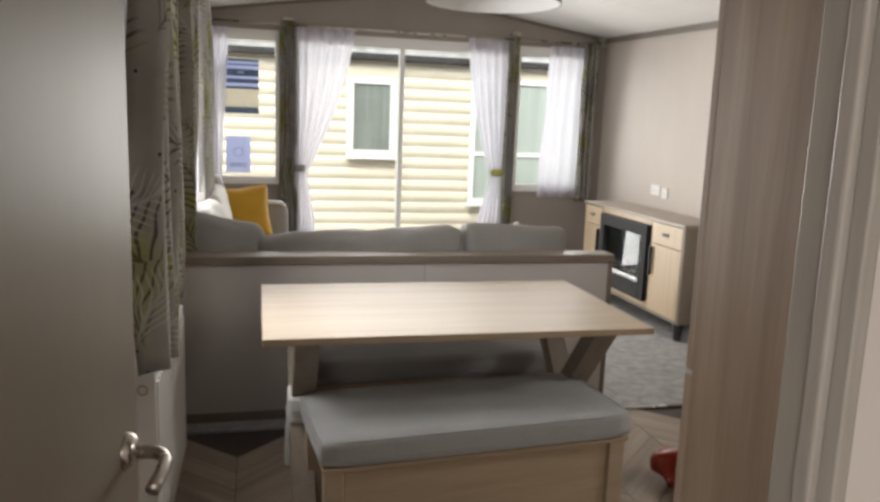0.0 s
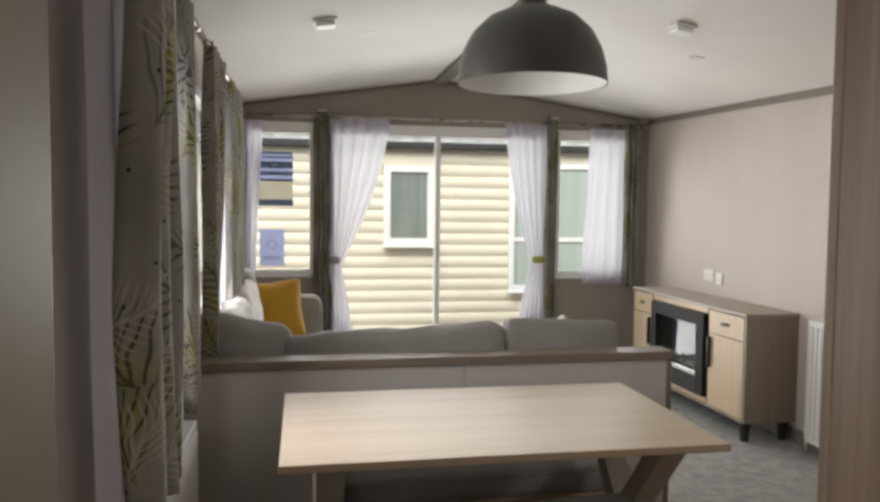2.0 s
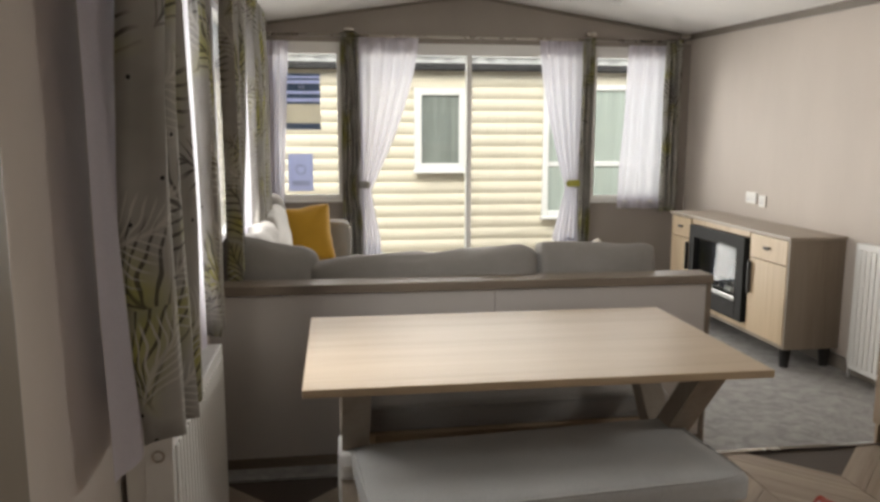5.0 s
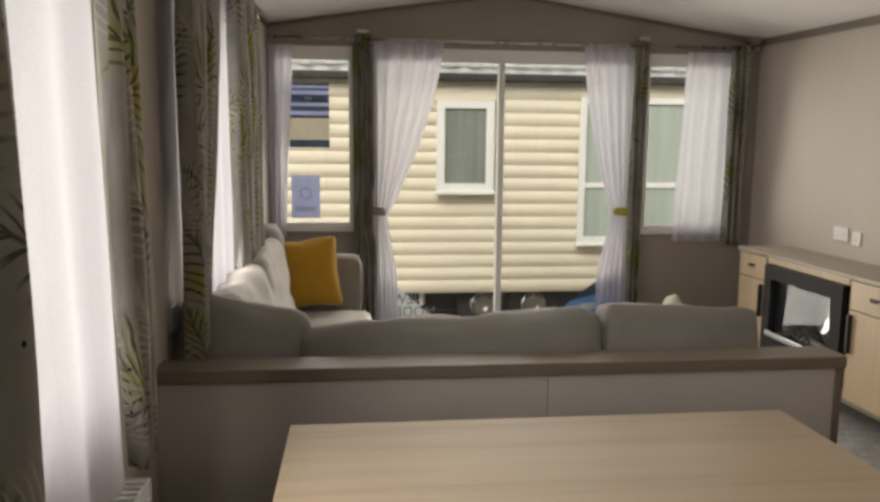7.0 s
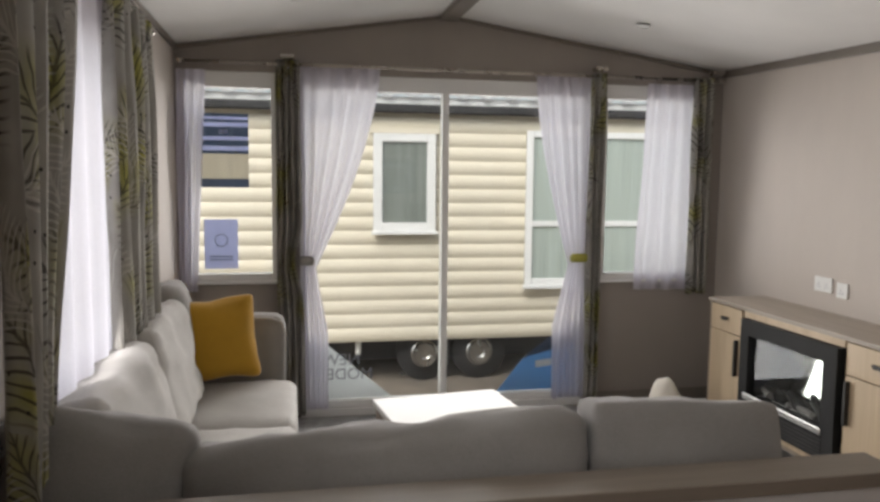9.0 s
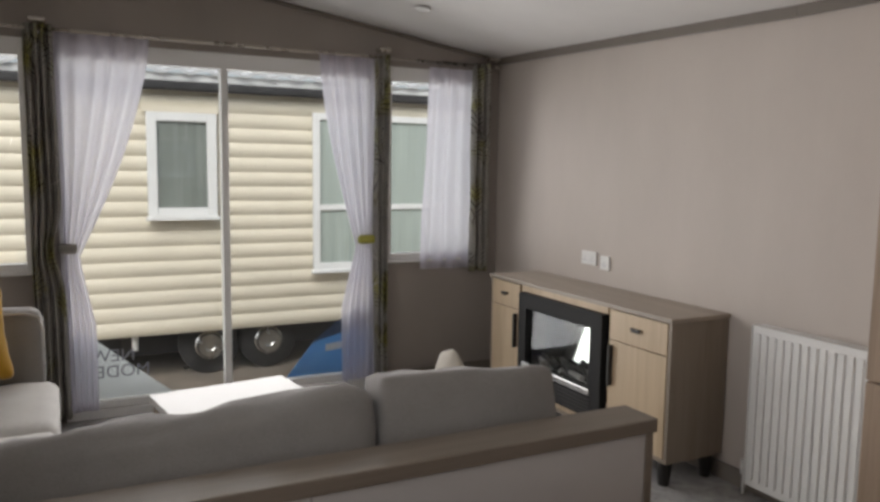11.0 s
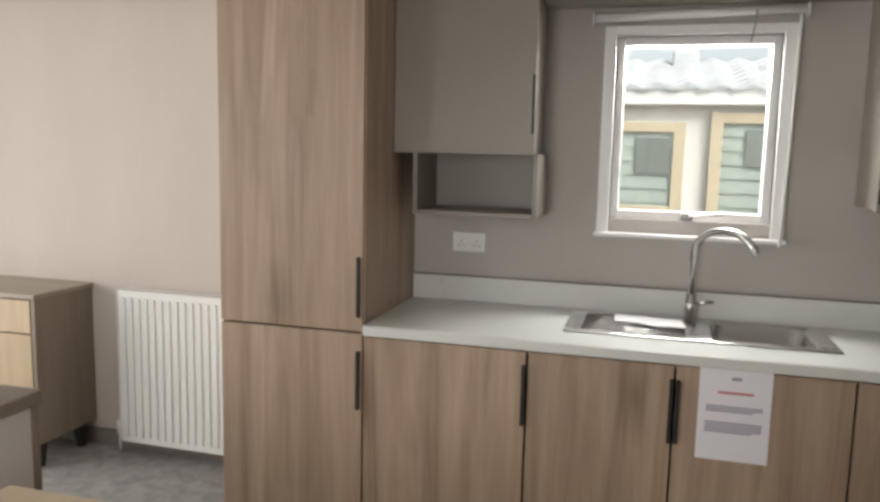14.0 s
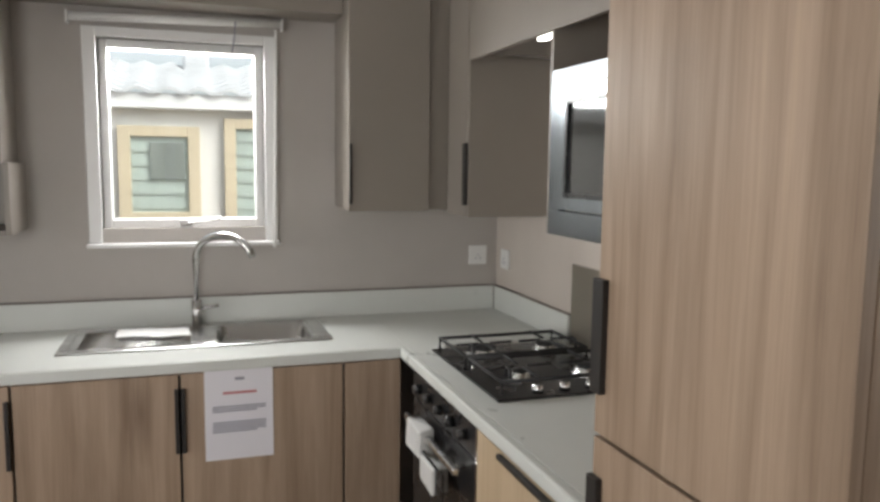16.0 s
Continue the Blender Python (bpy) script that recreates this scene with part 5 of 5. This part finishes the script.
single("packing_foam", pk, WRAP, "white polystyrene and film hanging on the oven handle", "packaging")
box_card = single("oven_card", box(bmesh.new(), 2.40, LF + 0.047, 0.60, 2.60, LF + 0.052, 0.69, 0, None), BLACK, "dark card tag hanging from the oven handle", "tag")

hob = thing("gas_hob", "black glass gas hob with four burners and iron pan supports", "hob", (2.66, 1.07, 0.91))
HX0, HX1, HY0, HY1 = 2.33, 2.99, 0.875, 1.362
part("plate", boxes((HX0, HY0, 0.911, HX1 - 0.05, HY1, 0.919), bev=0.003), BLACK, hob)
part("edge_strip", boxes((HX1 - 0.049, HY0, 0.911, HX1, HY1 - 0.06, 0.917), bev=0.002), STEEL, hob, "steel strip")
for i, (x, y, r) in enumerate(((2.80, 1.22, 0.05), (2.80, 0.99, 0.038), (2.50, 1.22, 0.03), (2.50, 0.99, 0.042))):
    b = part("burner", lathe(bmesh.new(), [(r * 1.25, 0), (r * 1.25, 0.008), (r, 0.010), (r, 0.020), (r * 0.9, 0.026), (0, 0.027)], (x, y, 0.919), 28), STEEL, hob, "steel burner ring", True)
    part("burner_cap", lathe(bmesh.new(), [(r * 0.82, 0.0271), (r * 0.8, 0.034), (0, 0.036)], (x, y, 0.919), 28), IRON, b, smooth=True)
for x in (2.50, 2.80):
    g = bmesh.new()
    for y in (0.90, 1.335):
        tube(g, [(x - 0.13, y, 0.92), (x - 0.13, y, 0.958), (x + 0.13, y, 0.958), (x + 0.13, y, 0.92)], 0.006, 8)
    for s in (-0.13, 0.13):
        tube(g, [(x + s, 0.90, 0.957), (x + s, 1.335, 0.957)], 0.006, 8)
    for y in (0.99, 1.22):
        for a in range(4):
            dx, dy = math.cos(a * math.pi / 2), math.sin(a * math.pi / 2)
            tube(g, [(x + dx * 0.022, y + dy * 0.022, 0.962), (x + dx * (0.13 if dx else 0), y + dy * 0.10, 0.962)], 0.005, 8)
    for yy in (0.93, 1.30):
        tube(g, [(x - 0.11, yy, 0.957), (x - 0.105, yy, 0.983), (x - 0.08, yy, 0.985), (x - 0.075, yy, 0.957)], 0.005, 8)
    part("pan_support", g, IRON, hob, smooth=True)
for k in range(4):
    kb = rod(bmesh.new(), (2.365, 0.97 + k * 0.085, 0.919), (2.365, 0.97 + k * 0.085, 0.944), 0.017, 0.015, 18)
    part("knob", kb, CHROME, hob, smooth=True)
single("splashback", boxes((2.30, YB + 0.002, 0.911, 2.905, YB + 0.008, 1.21), bev=0.001), plain("taupe_brushed_metal", (0.30, 0.27, 0.225), 0.35, 0.6, vary=0.05, grain=90, bump=0.05, stretch=(0.1, 1, 1)), "taupe brushed-metal splashback behind the hob", "splashback")

bu = thing("base_unit", "oak-effect base unit beside the oven, its lit front coloured paler", "cabinet", (1.95, 1.14, 0), "kitchen base units")
part("carcass", boxes((1.634, YB + 0.03, 0.1, 2.266, LF - 0.019, 0.868)), BLACK_MATT, bu)
# Same oak as its neighbours; light falling on this front is in the colour.
d = part("door", boxes((1.637, LF - 0.018, 0.105, 2.264, LF, 0.866), bev=0.002), PALE_AND_LIT_OAK, bu)
part("handle", boxes((1.80, LF + 0.001, 0.851, 2.10, LF + 0.016, 0.864), bev=0.002), BLACK_MATT, d, "black edge pull")
part("plinth", boxes((1.637, LF - 0.06, 0, 2.264, LF - 0.045, 0.1)), OAK, bu)
tl = thing("tall_larder_unit", "tall oak-effect larder unit by the doorway with black edge pulls", "cabinet", (1.36, 1.15, 0))
part("side_panel", boxes((1.075, YB + 0.003, 0, 1.110, LF + 0.001, 2.36), bev=0.002), OAK, tl)
part("side_panel", boxes((1.613, YB + 0.003, 0, 1.631, LF + 0.001, 2.36), bev=0.002), OAK, tl)
part("carcass", boxes((1.111, YB + 0.004, 0.1, 1.612, LF, 2.36)), BLACK_MATT, tl)
for z0, z1, h0, h1 in ((0.105, 1.079, 0.80, 1.01), (1.087, 2.35, 1.165, 1.37)):
    d = part("door", boxes((1.075, LF + 0.002, z0, 1.628, LF + 0.022, z1), bev=0.002), OAK, tl)
    part("handle", boxes((1.592, LF + 0.0225, h0, 1.627, LF + 0.036, h1), bev=0.002), BLACK_MATT, d, "black edge pull")
structure("trim_unit_pelmet", boxes((UX + 0.1, 1.58, 2.14, XR - 0.002, 2.755, 2.36), bev=0.002), UNIT, "taupe pelmet panel over the kitchen window", "trim")

# ---- outside, beyond the gable ----
GZ = -0.62
structure("ground", boxes((-300, -300, GZ - 0.5, 300, 300, GZ)), GRAVEL, "brown gravel and earth", "ground")
NY = 10.25
nb = thing("neighbour_caravan", "cream clad static caravan on wheels opposite the patio door", "caravan", (2, NY, GZ))
part("wall", boxes((-3.0, NY + 0.03, -0.12, 10.0, NY + 3.4, 2.42)), SIDING, nb)
PITCH = 0.148
for i in range(16):
    z = -0.14 + i * PITCH
    bm = bmesh.new()
    pr = [(0.010, 0.0), (0.003, 0.012), (-0.005, 0.032), (-0.010, 0.058), (-0.011, 0.075), (-0.009, 0.095), (-0.004, 0.115), (0.003, 0.136), (0.010, PITCH)]
    va = [[bm.verts.new((x, NY + dy, z + dz)) for dy, dz in pr] for x in (-3.0, 10.0)]
    for k in range(len(pr) - 1):
        bm.faces.new((va[0][k], va[1][k], va[1][k + 1], va[0][k + 1]))
    part("board", bm, SIDING, nb, smooth=True)
part("gutter", boxes((-3.1, NY - 0.12, 2.27, 10.1, NY - 0.02, 2.36), bev=0.02), UNDER, nb, "dark gutter")
part("fascia", boxes((-3.1, NY - 0.05, 2.361, 10.1, NY + 0.1, 2.44), bev=0.01), UPVC, nb)


def tiled_roof(x0, x1, y0, y1, z0, z1, nx, ny, axis="x"):
    """Rows of rolled pan tiles, each row stepping over the next."""
    bm = bmesh.new()
    sub = 6
    for j in range(ny):
        a, b = j / ny, (j + 1) / ny
        rows = []
        for s, lift in ((a, 0.035), (b, 0.005)):
            row = []
            for i in range(nx * sub + 1):
                u = i / (nx * sub)
                wv = 0.022 * math.sin(2 * math.pi * u * nx)
                p = Vector((x0 + (x1 - x0) * u, y0 + (y1 - y0) * s, z0 + (z1 - z0) * s + lift + wv))
                row.append(bm.verts.new(p))
            rows.append(row)
        low = [bm.verts.new(v.co - Vector((0, 0, 0.03))) for v in rows[0]]
        for i in range(nx * sub):
            bm.faces.new((rows[0][i], rows[0][i + 1], rows[1][i + 1], rows[1][i]))
            bm.faces.new((low[i], low[i + 1], rows[0][i + 1], rows[0][i]))
    return bm


part("roof", tiled_roof(-3.1, 10.1, NY - 0.1, NY + 1.9, 2.44, 2.95, 50, 7), TILE, nb)


def far_window(x0, x1, z0, z1, pane, parent, bars=(), rails=(), y=NY, fm=UPVC, f=0.07):
    w = part("window", boxes((x0, y - 0.05, z0, x1, y - 0.03, z1)), pane, parent)
    part("frame", boxes((x0 - 0.01, y - 0.075, z0, x0 + f, y - 0.051, z1), (x1 - f, y - 0.075, z0, x1 + 0.01, y - 0.051, z1), (x0 + f, y - 0.075, z0, x1 - f, y - 0.051, z0 + f), (x0 + f, y - 0.075, z1 - f, x1 - f, y - 0.051, z1), bev=0.006), fm, w)
    for b in bars:
        part("bar", boxes((b - 0.03, y - 0.07, z0 + f, b + 0.03, y - 0.051, z1 - f), bev=0.004), fm, w)
    for r in rails:
        xs = [x0 + f] + [v for b in bars for v in (b - 0.031, b + 0.031)] + [x1 - f]
        for p, q in zip(xs[::2], xs[1::2]):
            part("bar", boxes((p, y - 0.07, r - 0.03, q, y - 0.051, r + 0.03), bev=0.004), fm, w)
    part("sill", boxes((x0 - 0.03, y - 0.11, z0 - 0.04, x1 + 0.03, y - 0.051, z0 - 0.001), bev=0.006), fm, w)
    return w


far_window(1.45, 2.09, 1.05, 2.06, DARK_PANE, nb, f=0.085)
far_window(3.10, 5.0, 0.45, 2.12, PALE_PANE, nb, rails=(1.12,))
part("header", boxes((1.40, NY - 0.06, 2.065, 2.14, NY - 0.02, 2.12)), SIDING, nb)
for x in (2.03, 2.65):
    wl = bmesh.new()
    rod(wl, (x, NY + 0.15, GZ + 0.30), (x, NY + 0.33, GZ + 0.30), 0.30, seg=36)
    wh = part("wheel", wl, RUBBER, nb, "black road wheel", True)
    part("rim", lathe(bmesh.new(), [(0.0, 0.0), (0.05, 0.0), (0.06, 0.03), (0.12, 0.03), (0.135, 0.0), (0.15, -0.01)], (0, 0, 0), 28), STEEL, wh)
    wh.children[0].data.transform(Matrix.Translation((x, NY + 0.135, GZ + 0.30)) @ Matrix.Rotation(radians(90), 4, "X"))
part("chassis", boxes((-3.0, NY + 0.5, -0.45, 10, NY + 0.62, -0.13)), UNDER, nb)
part("underskirt", boxes((-3.0, NY + 2.9, GZ, 10, NY + 2.95, -0.125)), UNDER, nb)
for x in (0.6, 1.85, 4.2):
    part("jack_leg", boxes((x, NY + 0.3, GZ, x + 0.06, NY + 0.36, -0.13), (x - 0.06, NY + 0.26, GZ, x + 0.12, NY + 0.42, GZ + 0.03)), STEEL, nb)
part("drain_pipe", rod(bmesh.new(), (1.3, NY + 0.12, -0.3), (1.3, NY + 0.12, -0.13), 0.03), WHITE, nb)
WY = YG + 0.042   # outer face of the gable window glass
sg = thing("window_poster", "navy and beige striped poster stuck on the window glass", "poster", (0.18, WY, 1.53))
for z0, z1, film in ((1.53, 1.585, POSTER_NAVY), (1.585, 1.745, POSTER_BEIGE), (1.745, 1.765, POSTER_NAVY), (1.765, 1.795, POSTER_PALE), (1.795, 1.83, POSTER_NAVY),
                     (1.83, 1.855, POSTER_PALE), (1.855, 1.915, POSTER_NAVY), (1.915, 1.945, POSTER_PALE), (1.945, 1.96, POSTER_NAVY), (1.96, 1.98, POSTER_PALE), (1.98, 2.0, POSTER_NAVY)):
    part("stripe", boxes((0.03, WY, z0, 0.342, WY + 0.002, z1)), film, sg)
part("emblem", boxes((0.16, WY - 0.0022, 1.872, 0.215, WY - 0.0005, 1.90)), POSTER_PALE, sg)
s2 = thing("window_notice", "lavender notice with a ring emblem stuck on the window glass", "notice", (0.16, WY, 1.0))
part("sheet", boxes((0.057, WY, 1.005, 0.268, WY + 0.002, 1.325)), POSTER_PALE, s2)
part("emblem", tube(bmesh.new(), [(0.163 + 0.04 * math.cos(a * math.pi / 8), WY - 0.002, 1.19 + 0.04 * math.sin(a * math.pi / 8)) for a in range(17)], 0.0035, 6), POSTER_NAVY, s2)
for z in (1.06, 1.08):
    part("text_line", boxes((0.09, WY - 0.0022, z, 0.235, WY - 0.0005, z + 0.008)), POSTER_NAVY, s2)


def sticker(name, pts, y, material, label):
    bm = bmesh.new()
    a = [bm.verts.new((x, y, z)) for x, z in pts]
    b = [bm.verts.new((x, y + 0.002, z)) for x, z in pts]
    bm.faces.new(a)
    bm.faces.new(b[::-1])
    for i in range(len(pts)):
        bm.faces.new((a[i], a[(i + 1) % len(pts)], b[(i + 1) % len(pts)], b[i]))
    return part(name, bm, material, stk, label)


stk = thing("window_stickers", "white and blue corner stickers on the patio door glass", "sticker", (0.7, YG + 0.05, 0.1))
sticker("sticker", [(0.72, 0.11), (1.27, 0.11), (0.72, 0.58)], YG + 0.045, WHITE_STICKER, "white triangular corner sticker")
sticker("sticker", [(2.02, 0.11), (2.60, 0.11), (2.60, 0.62), (2.42, 0.46), (2.20, 0.33)], YG + 0.045, BLUE_STICKER, "blue corner sticker")
sticker("sticker_band", [(2.20, 0.34), (2.60, 0.44), (2.60, 0.62), (2.42, 0.50)], YG + 0.0425, NAVY, "navy band on the blue sticker")
sticker("lettering", [(2.30, 0.27), (2.50, 0.29), (2.50, 0.34), (2.30, 0.32)], YG + 0.0425, PAPER, "white unreadable lettering")
for word, x, z in (("NEW", 1.00, 0.34), ("MODEL", 1.03, 0.24)):
    cu = bpy.data.curves.new("lettering", "FONT")
    cu.body, cu.size, cu.align_x, cu.extrude = word, 0.11, "CENTER", 0.0005
    ob = new("lettering", cu)
    ob.data.materials.append(INK)
    ob.matrix_basis = pose(x - 0.07, YG + 0.0435, z, 90, 0, 180)
    ob.parent = stk
    ob.matrix_parent_inverse = stk.matrix_basis.inverted()

# ---- outside the kitchen window ----
NX = 7.4
kb = thing("white_caravan", "white static caravan with a grey tiled roof outside the kitchen window", "caravan", (NX, 1, GZ))
part("wall", boxes((NX, -6, GZ + 0.3, NX + 3, 9, 2.02)), WHITE_WALL, kb)
part("fascia", boxes((NX - 0.12, -6, 2.0, NX - 0.003, 9, 2.13), bev=0.01), UPVC, kb)
rf = tiled_roof(-6, 9, 0, 1.6, 0, 0.42, 60, 8)
rf.transform(Matrix.Translation((NX - 0.15, 0, 2.13)) @ Matrix.Rotation(radians(-90), 4, "Z") @ Matrix.Scale(-1, 4, (1, 0, 0)))
part("roof", rf, TILE, kb)
part("roof_vent", boxes((NX + 1.1, 1.95, 2.40, NX + 1.35, 2.2, 2.62), bev=0.03), TILE, kb)


def side_window(y0, y1, z0, z1):
    w = part("window", boxes((NX - 0.03, y0, z0, NX - 0.003, y1, z1)), PALE_PANE, kb)
    part("frame", boxes((NX - 0.06, y0 - 0.01, z0, NX - 0.031, y0 + 0.09, z1), (NX - 0.06, y1 - 0.09, z0, NX - 0.031, y1 + 0.01, z1), (NX - 0.06, y0 + 0.09, z0, NX - 0.031, y1 - 0.09, z0 + 0.09), (NX - 0.06, y0 + 0.09, z1 - 0.09, NX - 0.031, y1 - 0.09, z1), bev=0.005), GOLD_FRAME, w)
    for i in range(int((z1 - z0 - 0.2) / 0.12)):
        part("blind_slat", boxes((NX - 0.040, y0 + 0.1, z0 + 0.12 + i * 0.12, NX - 0.031, y1 - 0.1, z0 + 0.17 + i * 0.12)), PALE_PANE, w)
    part("dark_pane", boxes((NX - 0.05, (y0 + y1) / 2 - 0.2, z1 - 0.45, NX - 0.0405, (y0 + y1) / 2 + 0.08, z1 - 0.14)), DARK_PANE, w)


side_window(2.08, 2.72, 1.04, 1.86)
side_window(1.15, 1.86, 0.3, 1.94)

# ---- vinyl planks of the dining and kitchen floor, in chevron ----
CW, RISE, GAP = 0.40, 0.155, 0.0016


def chevron(sign):
    """One mitred plank of a column, with its grain along the plank."""
    turn = Matrix.Rotation(-sign * radians(45), 4, "Z")
    bm = bmesh.new()
    ring = []
    for z in (-0.006, 0.0):
        ring.append([bm.verts.new(turn @ Vector((x, sign * x + y, z))) for x, y in ((-CW / 2 + GAP, -RISE / 2 + GAP), (CW / 2 - GAP, -RISE / 2 + GAP), (CW / 2 - GAP, RISE / 2 - GAP), (-CW / 2 + GAP, RISE / 2 - GAP))])
    bm.faces.new(ring[1])
    bm.faces.new(ring[0][::-1])
    for q in range(4):
        bm.faces.new((ring[0][q], ring[0][(q + 1) % 4], ring[1][(q + 1) % 4], ring[1][q]))
    me = bpy.data.meshes.new("plank")
    bm.to_mesh(me)
    bm.free()
    me.materials.append(PLANK)
    return me


shapes = {s: chevron(s) for s in (1, -1)}
for col in range(8):
    s = 1 if col % 2 else -1
    for row in range(40):
        cx, cy = XL + 0.14 + col * CW, 0.93 + row * RISE
        if cy > 3.80 or (cx > 2.9 and cy > 1.2) or (cx > 1.2 and cy < 1.2):
            continue
        ob = new("plank", shapes[s])
        ob.matrix_basis = pose(cx, cy, 0, 0, 0, 45 * s)
        ob.parent = FLOOR
